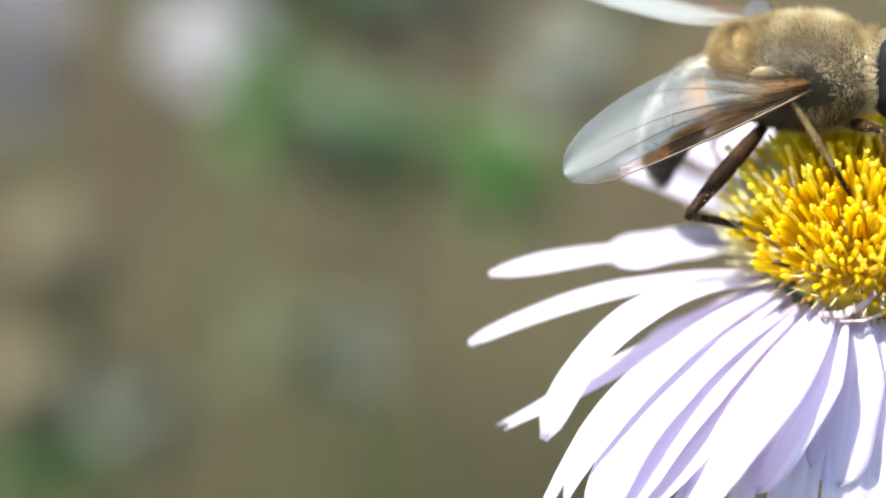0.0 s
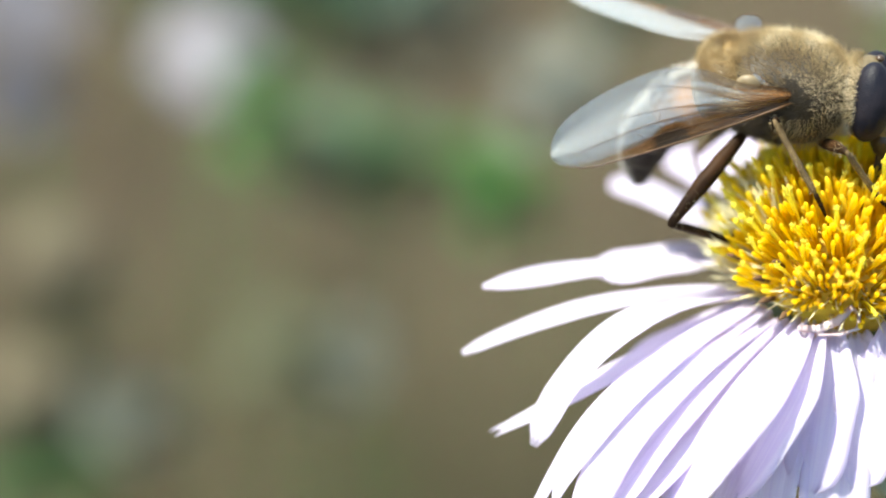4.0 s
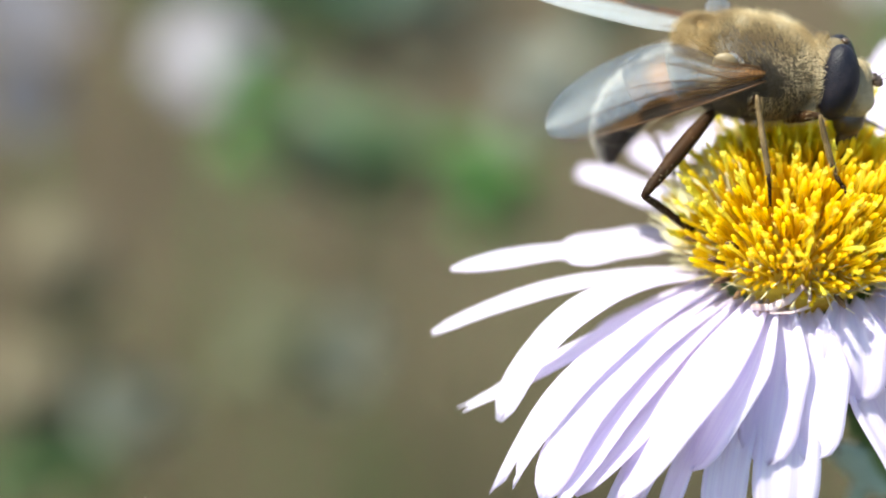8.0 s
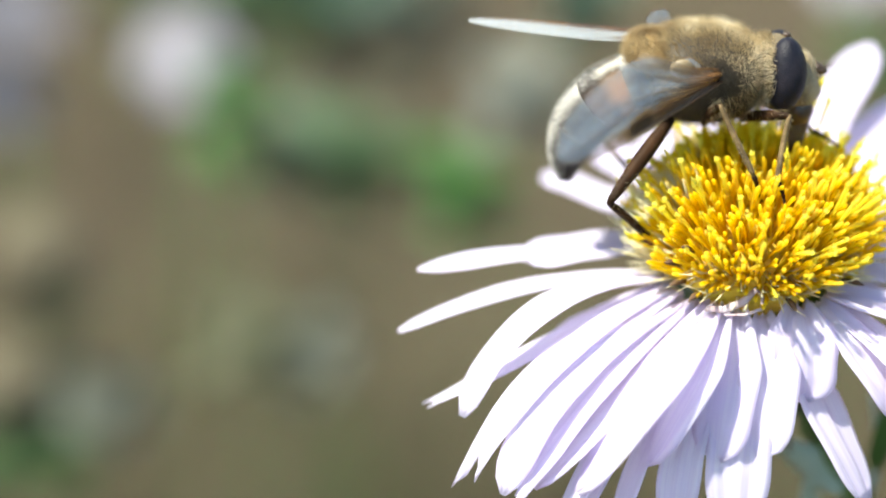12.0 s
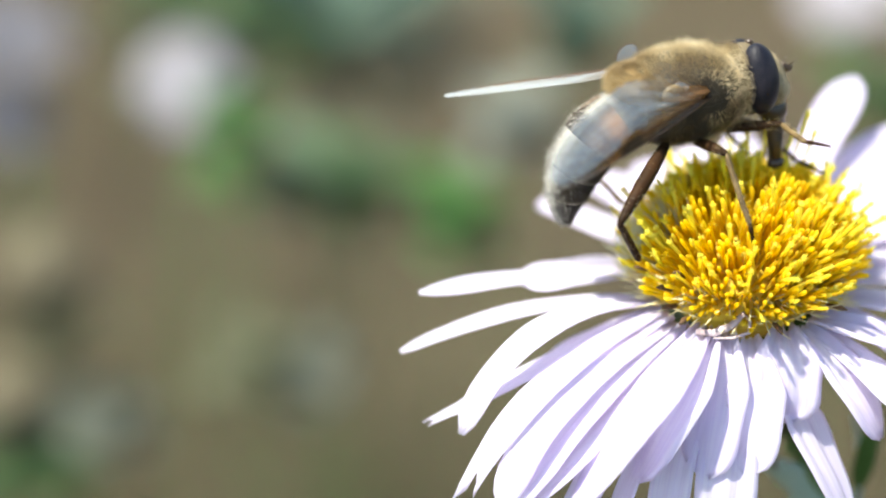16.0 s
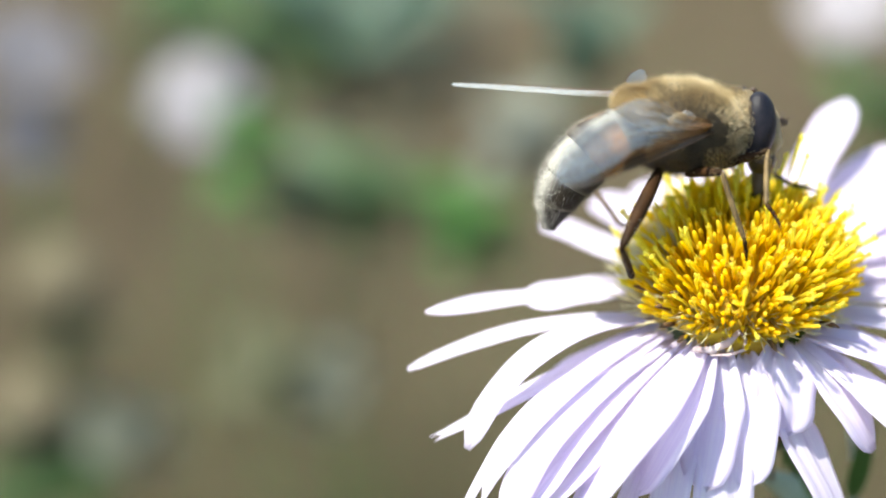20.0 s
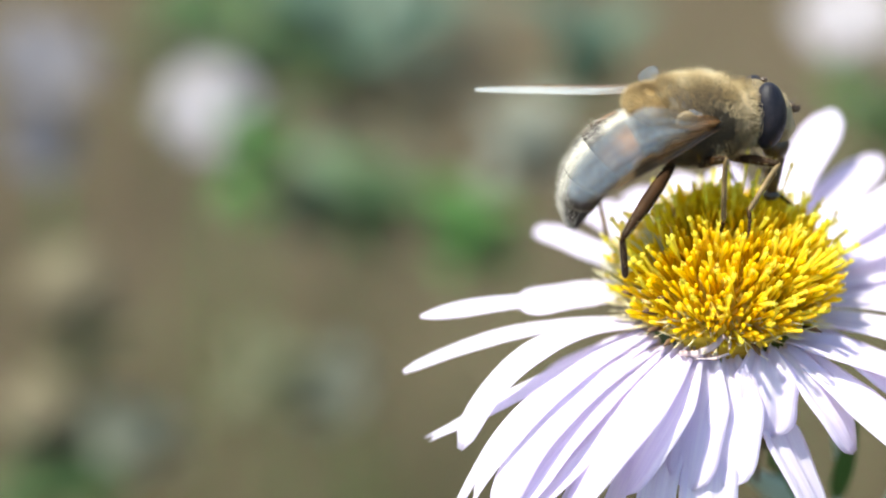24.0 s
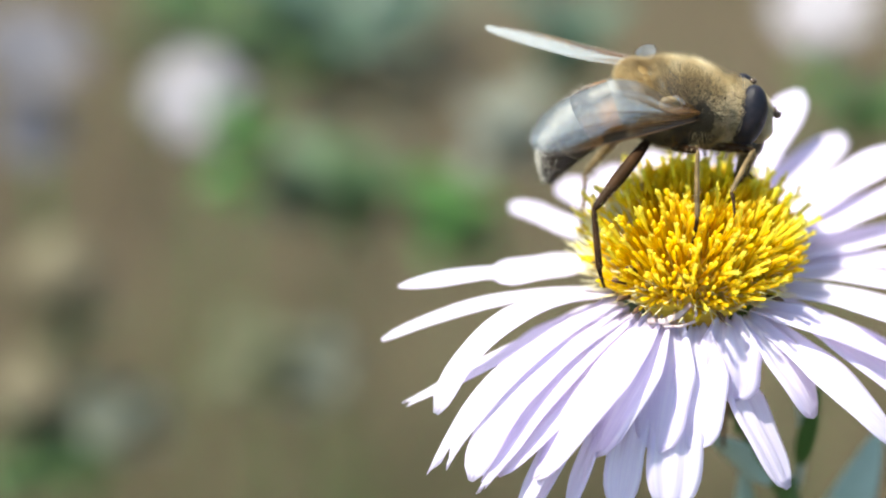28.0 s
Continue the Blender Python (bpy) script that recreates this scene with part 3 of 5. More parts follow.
# long pale florets that stand up along the far side of the disc; place and height of their tips
for x, top in ((0.7, 6.9), (1.1, 7.1), (1.5, 6.9), (2.2, 7.4), (2.75, 7.6), (3.3, 7.4), (1.9, 6.2), (3.45, 5.4), (4.65, 5.1), (4.95, 3.8), (4.25, 4.2), (0.0, 6.3), (-0.5, 6.1), (-0.9, 5.8), (5.9, 4.4), (-1.4, 5.6), (-1.9, 5.4), (-2.4, 5.0), (-2.9, 4.6), (-3.3, 4.1)):
    root, tip = dome_point(math.hypot(x * .68, 2.3), math.atan2(2.3, x * .68)), Vector((x, 2.6, top))
    m = Matrix.Translation(root * MM) @ (tip - root).to_track_quat("Z", "Y").to_matrix().to_4x4() @ Matrix.Diagonal((.75, .75, (tip - root).length / 3.6, 1))
    part("disc_floret", rng.choice(floret_kinds["open"]), aster, m, "long pale yellow floret")


def filler_mesh():
    """Shorter florets packed between the tall ones."""
    lumps = []
    for i in range(1100):
        s = (i + 0.5) / 1100
        r = 4.4 * math.sqrt(s)
        az = i * 2.39996 + 1.1 + rng.uniform(-0.15, 0.15)
        if 95 < math.degrees(az) % 360 < 195 and r > 2.6 and rng.random() < 0.55:
            continue
        p = dome_point(r, az)
        lean = (r / 4.45) ** 1.3 * radians(58) * rng.uniform(0.85, 1.12)
        d = (Vector((math.cos(az) * math.sin(lean), math.sin(az) * math.sin(lean), math.cos(lean))) + Vector((rng.gauss(0, .12), rng.gauss(0, .12), 0))).normalized()
        lumps.append(club(p, d, rng.uniform(2.1, 3.1) * (1 if r < 3.4 else 0.85), rng.uniform(0.8, 1.1), Vector((rng.gauss(0, .2), rng.gauss(0, .2), 0)), 5))
    for i in range(260):               # the outermost ones lean over the petals
        az = i * 2 * math.pi / 260 + rng.uniform(-.03, .03)
        p = dome_point(4.35, az) + Vector((0, 0, rng.uniform(-.5, .7)))
        lean = radians(rng.uniform(58, 94))
        d = Vector((math.cos(az) * math.sin(lean), math.sin(az) * math.sin(lean), math.cos(lean)))
        lumps.append(club(p - d * .3, d, rng.uniform(.9, 1.7), rng.uniform(0.7, 1.0), Vector((0, 0, rng.uniform(-.1, .3))), 5))
    v, f = merge(*lumps)
    return mesh_of("floret_filling", v, f, bud_mat)


tagged(part("floret_filling", filler_mesh(), aster, label="golden closed florets"), kind="stuff")


def pappus_mesh():
    lumps = []
    for i in range(380):
        az = rng.uniform(0, 2 * math.pi)
        r = rng.uniform(3.9, 4.7)
        p = dome_point(min(r, 4.5), az)
        lean = radians(rng.uniform(55, 95))
        d = Vector((math.cos(az + rng.gauss(0, .2)) * math.sin(lean), math.sin(az + rng.gauss(0, .2)) * math.sin(lean), math.cos(lean)))
        L = rng.uniform(1.0, 2.0)
        lumps.append(tube([p, p + d * L * 0.6, p + d * L + Vector((0, 0, .1))], [.05, .045, .015], 3))
    for i in range(620):               # between the sparse florets
        az, r = radians(rng.uniform(95, 205)), rng.uniform(2.4, 4.5)
        p = dome_point(r, az)
        lean = (r / 4.45) ** 1.4 * radians(56) + rng.gauss(0, .12)
        d = Vector((math.cos(az + rng.gauss(0, .12)) * math.sin(lean), math.sin(az + rng.gauss(0, .12)) * math.sin(lean), math.cos(lean)))
        L = rng.uniform(1.8, 2.9)
        lumps.append(tube([p, p + d * L * 0.6, p + d * L], [.055, .05, .015], 3))
    v, f = merge(*lumps)
    return mesh_of("pappus", v, f, pappus_mat)


tagged(part("pappus", pappus_mesh(), aster, label="pale cream bristles round the disc"), kind="stuff")
# a few withered brown florets low on the rim
for az, h, lean in ((222, 1.3, 60), (226, 0.6, 75), (230, 2.2, 50), (236, 0.3, 80), (205, 1.6, 60), (318, 0.5, 78), (282, 0.4, 85)):
    v, f = tube([(0, 0, 0), (0, 0, .7), (.08, 0, 1.1)], [.12, .15, .04], 6)
    part("withered_floret", mesh_of("withered_floret", v, f, anther_mat), aster,
         pose(math.cos(radians(az)) * 5.0 * MM, math.sin(radians(az)) * 5.0 * MM, h * MM, 0, lean, az), "dark brown withered floret")
# a curled shrivelled ray lying at the front of the disc
v, f = tube([(-2.6, -4.9, -0.1), (-1.8, -5.15, 0.0), (-1.0, -5.1, 0.35), (-0.4, -4.9, 0.9), (-0.1, -4.95, 0.5), (-0.15, -5.2, 0.05), (-0.9, -5.45, -0.1), (-1.8, -5.3, -0.2)],
            [.12, .19, .2, .14, .16, .18, .15, .06], 8, 0.5)
ray_mat = material("shrivelled_ray", (0.6, 0.5, 0.5), 0.6)
grain(ray_mat, 0.0008, [(0.3, (0.42, 0.31, 0.33)), (0.7, (0.70, 0.60, 0.62))], bump=0.4)
let_through(ray_mat, 0.3, (0.7, 0.55, 0.56))
part("curled_ray", mesh_of("curled_ray", v, f, ray_mat), aster, label="shrivelled pinkish curled ray")


def bract_mesh(seed):
    r = random.Random(seed)
    verts, faces = [], []
    n = 6
    L, w = r.uniform(3.4, 4.6), r.uniform(.55, .75)
    for layer in (0, 1):
        for i in range(n + 1):
            t = i / n
            c = Vector((1.7 + 2.2 * t ** 0.7 + 0.3 * t * t, 0, -3.1 + L * 0.42 * t))
            ww = w * (1 - t ** 3) + 0.02
            for k in (-1, 0, 1):
                verts.append((c + Vector((-.08 * (k == 0) + (0.06 if layer else -0.06), k * ww, 0))) * MM)
    q = (n + 1) * 3
    for i in range(n):
        for k in (0, 1):
            a = i * 3 + k
            faces += [(a, a + 1, a + 4, a + 3), (q + a + 3, q + a + 4, q + a + 1, q + a)]
        faces += [(i * 3, i * 3 + 3, q + i * 3 + 3, q + i * 3), (i * 3 + 5, i * 3 + 2, q + i * 3 + 2, q + i * 3 + 5)]
    return mesh_of("bract", verts, faces, green_mat)


for i in range(22):
    part("bract", bract_mesh(i % 5), aster, pose(0, 0, -0.0006 * (i % 2), 0, rng.uniform(-5, 8), i * 360 / 22 + rng.uniform(-5, 5)))

STEM = [(0, 0, -1.8), (1.6, 0.3, -5), (4.4, 0.3, -11), (6.2, 0.6, -14.2), (8.0, 1.8, -24), (9, 3, -60), (6, 6, -140), (4, 10, -250), (2, 14, -450)]
v, f = tube(STEM, [1.5, 0.75, 0.7, 0.72, 0.78, 0.9, 1.1, 1.4, 1.7], 10)
part("stem", mesh_of("stem", v, f, green_mat), aster, label="green hairy stem")


def leaf_mesh(L, w, droop, mat, fold=0.25, seed=0):
    """A lance-shaped leaf along +X, with thickness and midrib; mm."""
    r = random.Random(seed)
    n, m = 10, 4
    verts, faces = [], []
    wob = r.uniform(0, 6)
    for layer in (0, 1):
        for i in range(n + 1):
            t = i / n
            c = Vector((L * t * (1 - 0.1 * droop * t), math.sin(wob + 2 * t) * L * 0.03, L * (0.25 * t - droop * t * t)))
            ww = w * 0.5 * (math.sin(math.pi * t ** 0.7) ** 0.8 + 0.06) if t < 1 else 0.02
            for k in range(m + 1):
                v = k / m * 2 - 1
                verts.append((c + Vector((0, v * ww, fold * ww * abs(v) + 0.05 * w * math.sin(6 * t + wob) * v + (0.1 if layer == 0 else -0.1)))) * MM)
    q = (n + 1) * (m + 1)
    for i in range(n):
        for k in range(m):
            a = i * (m + 1) + k
            faces += [(a, a + m + 1, a + m + 2, a + 1), (q + a + 1, q + a + m + 2, q + a + m + 1, q + a)]
        e, g = i * (m + 1), i * (m + 1) + m
        faces += [(e, q + e, q + e + m + 1, e + m + 1), (g + m + 1, q + g + m + 1, q + g, g)]
    return mesh_of("leaf", verts, faces, mat)


pale_leaf_mat = material("pale_leaf", (0.25, 0.36, 0.30), 0.5)
grain(pale_leaf_mat, 0.003, [(0.3, (0.28, 0.40, 0.34)), (0.7, (0.42, 0.55, 0.48))], bump=0.2)
let_through(pale_leaf_mat, 0.25, (0.2, 0.34, 0.24))


def leaf_to(base, tip, width, mat, roll=0, seed=0, name="leaf", label=""):
    """A leaf of the stem from base to tip, mm round the head's centre."""
    base, tip = Vector(base), Vector(tip)
    m = (tip - base).to_track_quat("X", "Z").to_matrix().to_4x4()
    m.translation = base * MM
    part(name, leaf_mesh((tip - base).length, width, 0.25, mat, seed=seed), aster, m @ pose(0, 0, 0, roll, 0, 0), label)


leaf_to((5.0, -0.2, -13.2), (1.5, -0.5, -9.9), 1.9, pale_leaf_mat, 72, 3, label="narrow green leaf of the stem")
leaf_to((4.6, 1.0, -25), (3.7, 1.0, -12.2), 1.7, pale_leaf_mat, 90, 4, label="pale bluish green leaf")
leaf_to((6.4, 1.0, -15.5), (6.4, 1.5, -8.4), 1.4, pale_leaf_mat, 80, 5, label="pale bluish green leaf")
leaf_to((6.6, 0.8, -12.5), (7.7, 0.8, -7.2), 1.0, leaf_mat, 70, 6)
leaf_to((8.5, 3, -24), (11.6, 4, -11.4), 3.0, pale_leaf_mat, 60, 7, label="pale bluish green leaf")
# this bract's shade is put into its dark brown colour
leaf_to((2.6, -0.4, -7.6), (2.3, -0.8, -10.5), 0.7, anther_mat, 60, 8, "shaded_bract", "bract coloured dark for the shade it hangs in")
leaf_to((3.4, -0.2, -7.4), (2.9, -0.8, -9.6), 0.8, green_mat, 60, 9, "bract")

# ---- plants behind ----
def stem_down(parent, top, foot, r0=0.3, r1=0.8, mat=None):
    """A bent stem in mm from top to the soil, in the parent's space."""
    top, foot = Vector(top), Vector(foot)
    mid = top.lerp(foot, 0.5) + Vector((rng.uniform(-8, 8), rng.uniform(-4, 8), 0))
    v, f = tube([bezier(top, mid, foot, i / 8) for i in range(9)], [r0 + (r1 - r0) * i / 8 for i in range(9)], 6)
    part("stem", mesh_of("stem", v, f, mat or green_mat), parent)


def small_aster(at, size, tilt, turn, mat, label, rays=22):
    """A whole flower head of another plant, size in mm across."""
    ob = thing("aster_flower", Vector(at), label, "flower", "asters behind")
    R = size / 2
    m0 = pose(0, 0, 0, tilt, 0, turn)
    me = []
    for i in range(3):
        L, w = R * 0.78, R * 0.24
        verts, faces = [], []
        for layer in (0, 1):
            for k in range(7):
                t = k / 6
                ww = w * 0.5 * (0.4 + 0.6 * min(1, t * 2.4)) * (math.sqrt(max(0, 1 - ((t - .75) / .26) ** 2)) if t > .75 else 1)
                for v in (-1, 0, 1):
                    verts.append(Vector((R * 0.22 + L * t, v * ww, R * (0.05 + 0.12 * i * t - 0.10 * t * t) + (0.06 if layer == 0 else -0.06) - 0.04 * R * (v == 0))) * MM)
        for k in range(6):
            for v in (0, 1):
                a = k * 3 + v
                faces += [(a, a + 1, a + 4, a + 3), (21 + a + 3, 21 + a + 4, 21 + a + 1, 21 + a)]
        me.append(mesh_of("petal", verts, faces, mat))
    for i in range(rays):
        part("petal", me[i % 3], ob, m0 @ pose(0, 0, 0.00012 * (i % 2) * R, 0, rng.uniform(-8, 8), i * 360 / rays + rng.uniform(-5, 5)))
    v, f = blob((0, 0, R * 0.08), (R * 0.26, R * 0.26, R * 0.16), 14, 8)
    part("disc", mesh_of("disc", v, f, mat), ob, m0)
    v, f = blob((0, 0, -R * 0.12), (R * 0.2, R * 0.2, R * 0.2), 12, 8)
    part("involucre", mesh_of("involucre", v, f, green_mat), ob, m0)
    stem_down(ob, (0, 0, -R * 0.2), (rng.uniform(-20, 20), rng.uniform(10, 60), -at[2] * 1000 - 10))
    return ob


def spray(at, leaves, mat, label):
    """A leafy shoot: stem and lance leaves round its top. leaves: length, width, lift, turn."""
    ob = thing("leafy_shoot", Vector(at), label, "plant", "shoots behind")
    stem_down(ob, (0, 0, 0), (rng.uniform(-15, 15), rng.uniform(10, 50), -at[2] * 1000 - 10), 0.15, 0.5)
    for i, (L, w, lift, turn) in enumerate(leaves):
        part("leaf", leaf_mesh(L, w, 0.25, mat, seed=i + int(at[0] * 9999)), ob, pose(0, 0, -0.0015 * (i % 4), 0, -lift, turn))
    return ob


def seed_head(at, size, label):
    ob = thing("dry_seed_head", Vector(at), label, "seed head", "dry heads behind")
    v, f = blob((0, 0, 0), (size * .5, size * .5, size * .42), 18, 12, lambda x, y, z: (x * (1 + .1 * math.sin(9 * y)), y * (1 + .1 * math.sin(8 * z)), z))
    part("head", mesh_of("head", v, f, dry_mat), ob)
    for i in range(16):
        v, f = tube([(0, 0, 0), (size * .45, 0, 0), (size * .62, 0, size * .06)], [.5, .4, .1], 4)
        part("scale", mesh_of("scale", v, f, dry_mat), ob, pose(0, 0, 0, 0, rng.uniform(-60, 30), i * 22.5))
    stem_down(ob, (0, 0, -size * .3), (rng.uniform(-10, 10), rng.uniform(10, 40), -at[2] * 1000 - 10), 0.3, 0.7, straw_mat)
    return ob


grey_leaf_mat = material("greyish_leaf", (0.2, 0.22, 0.17), 0.6)
grain(grey_leaf_mat, 0.004, [(0.3, (0.105, 0.114, 0.085)), (0.7, (0.155, 0.165, 0.128))], bump=0.2)
olive_leaf_mat = material("olive_leaf", (0.1, 0.11, 0.05), 0.6)
grain(olive_leaf_mat, 0.004, [(0.3, (0.080, 0.084, 0.042)), (0.7, (0.112, 0.116, 0.06))], bump=0.2)
let_through(olive_leaf_mat, 0.45, (0.36, 0.38, 0.24))
let_through(grey_leaf_mat, 0.45, (0.42, 0.43, 0.37))
mid_leaf_mat = material("dull_leaf", (0.05, 0.09, 0.035), 0.6)
grain(mid_leaf_mat, 0.004, [(0.3, (0.044, 0.092, 0.027)), (0.7, (0.074, 0.132, 0.045))], bump=0.2)
let_through(mid_leaf_mat, 0.45, (0.28, 0.40, 0.20))
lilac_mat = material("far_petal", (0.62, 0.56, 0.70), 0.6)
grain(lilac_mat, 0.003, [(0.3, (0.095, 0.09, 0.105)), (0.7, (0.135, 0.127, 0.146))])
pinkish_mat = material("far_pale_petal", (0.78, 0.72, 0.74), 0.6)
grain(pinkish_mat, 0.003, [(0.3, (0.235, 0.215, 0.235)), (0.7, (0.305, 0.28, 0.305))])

small_aster((-0.0369, 0.0968, 0.4163), 9.2, 45, 10, pinkish_mat, "pale pink aster on a thin green stem", 34)
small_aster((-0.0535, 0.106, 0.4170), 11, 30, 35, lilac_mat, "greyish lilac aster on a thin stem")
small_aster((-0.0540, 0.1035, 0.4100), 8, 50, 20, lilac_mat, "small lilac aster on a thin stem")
small_aster((0.0225, 0.104, 0.4225), 10, 25, -20, pinkish_mat, "pale lilac aster on a thin stem")
seed_head((-0.0500, 0.0905, 0.4012), 8.4, "round tan dry seed head on a straw stem")
seed_head((-0.0525, 0.0850, 0.3912), 7.4, "round brownish dry seed head on a straw stem")
def tuft(count, length, wide, seed):
    """Leaves of a dense shoot: length, width, lift, turn."""
    r = random.Random(seed)
    return [(length * r.uniform(0.8, 1.15), wide * r.uniform(0.85, 1.1), r.uniform(-20, 45), i * 360 / count + r.uniform(-20, 20)) for i in range(count)]


sage_leaf_mat = material("sage_leaf", (0.12, 0.17, 0.09), 0.55)
grain(sage_leaf_mat, 0.004, [(0.3, (0.12, 0.175, 0.095)), (0.7, (0.16, 0.22, 0.13))], bump=0.2)
let_through(sage_leaf_mat, 0.4, (0.24, 0.36, 0.18))
hoary_leaf_mat = material("hoary_leaf", (0.15, 0.16, 0.13), 0.6)
grain(hoary_leaf_mat, 0.004, [(0.3, (0.17, 0.185, 0.15)), (0.7, (0.23, 0.24, 0.2))], bump=0.2)
let_through(hoary_leaf_mat, 0.4, (0.3, 0.32, 0.26))
spray((-0.0324, 0.0918, 0.4148), tuft(9, 5.5, 4.2, 1), leaf_mat, "green leafy shoot behind the flower")
spray((-0.0258, 0.0945, 0.4098), tuft(12, 6.5, 5, 2), sage_leaf_mat, "pale sage green leafy shoot behind the flower")
spray((-0.0132, 0.0925, 0.4072), tuft(12, 6.2, 5.2, 3), leaf_mat, "small green leafy shoot behind the flower")
spray((-0.0212, 0.0925, 0.4092), tuft(9, 6, 4.5, 4), mid_leaf_mat, "green leafy shoot behind the flower")
spray((-0.0020, 0.101, 0.4200), [(9, 7, 40, 160), (9, 7, 40, 20), (8, 6, 50, 270), (8, 6, 40, 90)], blue_leaf_mat, "bluish green leafy shoot behind the flower")
spray((-0.0230, 0.1148, 0.4175), [(13, 8, 15, 170), (13, 8, 15, 10), (10, 7, 20, 200), (10, 7, 25, 330), (9, 7, 40, 90), (9, 7, 5, 270)], blue_leaf_mat, "bluish green leafy shoot behind the flower")
spray((-0.0355, 0.1140, 0.4175), [(11, 7, 15, 170), (11, 7, 15, 10), (10, 6, 25, 200), (10, 6, 25, 330), (8, 6, 5, 270)], mid_leaf_mat, "dull green leafy shoot behind the flower")
spray((-0.0430, 0.1110, 0.4150), [(7, 6, 23, 160), (8, 6, 28, 20), (7, 6, -9, 280)], olive_leaf_mat, "olive green leafy shoot between two asters")
spray((0.0260, 0.098, 0.4140), [(9, 6, 30, 160), (9, 6, 20, 30), (8, 6, 50, 270)], leaf_mat, "dark green leafy shoot behind the flower")
spray((-0.0078, 0.0985, 0.4132), tuft(11, 5.5, 5, 5), hoary_leaf_mat, "pale greyish green leafy shoot behind the flower")
spray((-0.0483, 0.0885, 0.3968), tuft(6, 5, 4, 6), olive_leaf_mat, "olive green leafy shoot under a dry seed head")
spray((-0.0312, 0.0870, 0.3945), tuft(12, 6.5, 5, 7), olive_leaf_mat, "olive green leafy shoot low behind the flower")
spray((-0.0266, 0.0868, 0.3946), tuft(9, 6, 5, 8), grey_leaf_mat, "greyish green leafy shoot low behind the flower")
spray((-0.0445, 0.0850, 0.3893), tuft(12, 6, 5, 9), grey_leaf_mat, "greyish leafy shoot low behind the flower")
spray((-0.0505, 0.0840, 0.3850), tuft(9, 8, 6, 10), mid_leaf_mat, "dull green leafy shoot near the soil")
dusky_leaf_mat = material("dusky_leaf", (0.05, 0.05, 0.03), 0.7)
grain(dusky_leaf_mat, 0.004, [(0.3, (0.040, 0.041, 0.023)), (0.7, (0.058, 0.056, 0.034))], bump=0.2)
spray((-0.0269, 0.1395, 0.3996), [(14, 9, 20, 170), (14, 9, 20, 10), (12, 8, 40, 90), (12, 8, 10, 270), (10, 8, 50, 220)], dusky_leaf_mat, "dusky brown-green shoot farther behind")
spray((-0.0350, 0.1400, 0.4007), [(13, 9, 20, 170), (13, 9, 20, 10), (11, 8, 40, 90), (11, 8, 10, 270)], dusky_leaf_mat, "dusky brown-green shoot farther behind")
spray((-0.0190, 0.1390, 0.3990), [(13, 9, 20, 170), (13, 9, 20, 10), (11, 8, 40, 90), (11, 8, 10, 270)], dusky_leaf_mat, "dusky brown-green shoot farther behind")
spray((-0.0290, 0.1421, 0.4060), [(14, 9, 20, 170), (14, 9, 20, 10), (12, 8, 40, 90), (12, 8, 10, 270)], mid_leaf_mat, "dull green leafy shoot farther behind")
spray((-0.0165, 0.1422, 0.4060), [(12, 9, 20, 170), (12, 9, 20, 10), (11, 8, 40, 90), (11, 8, 10, 270)], dusky_leaf_mat, "dusky brown-green shoot farther behind")


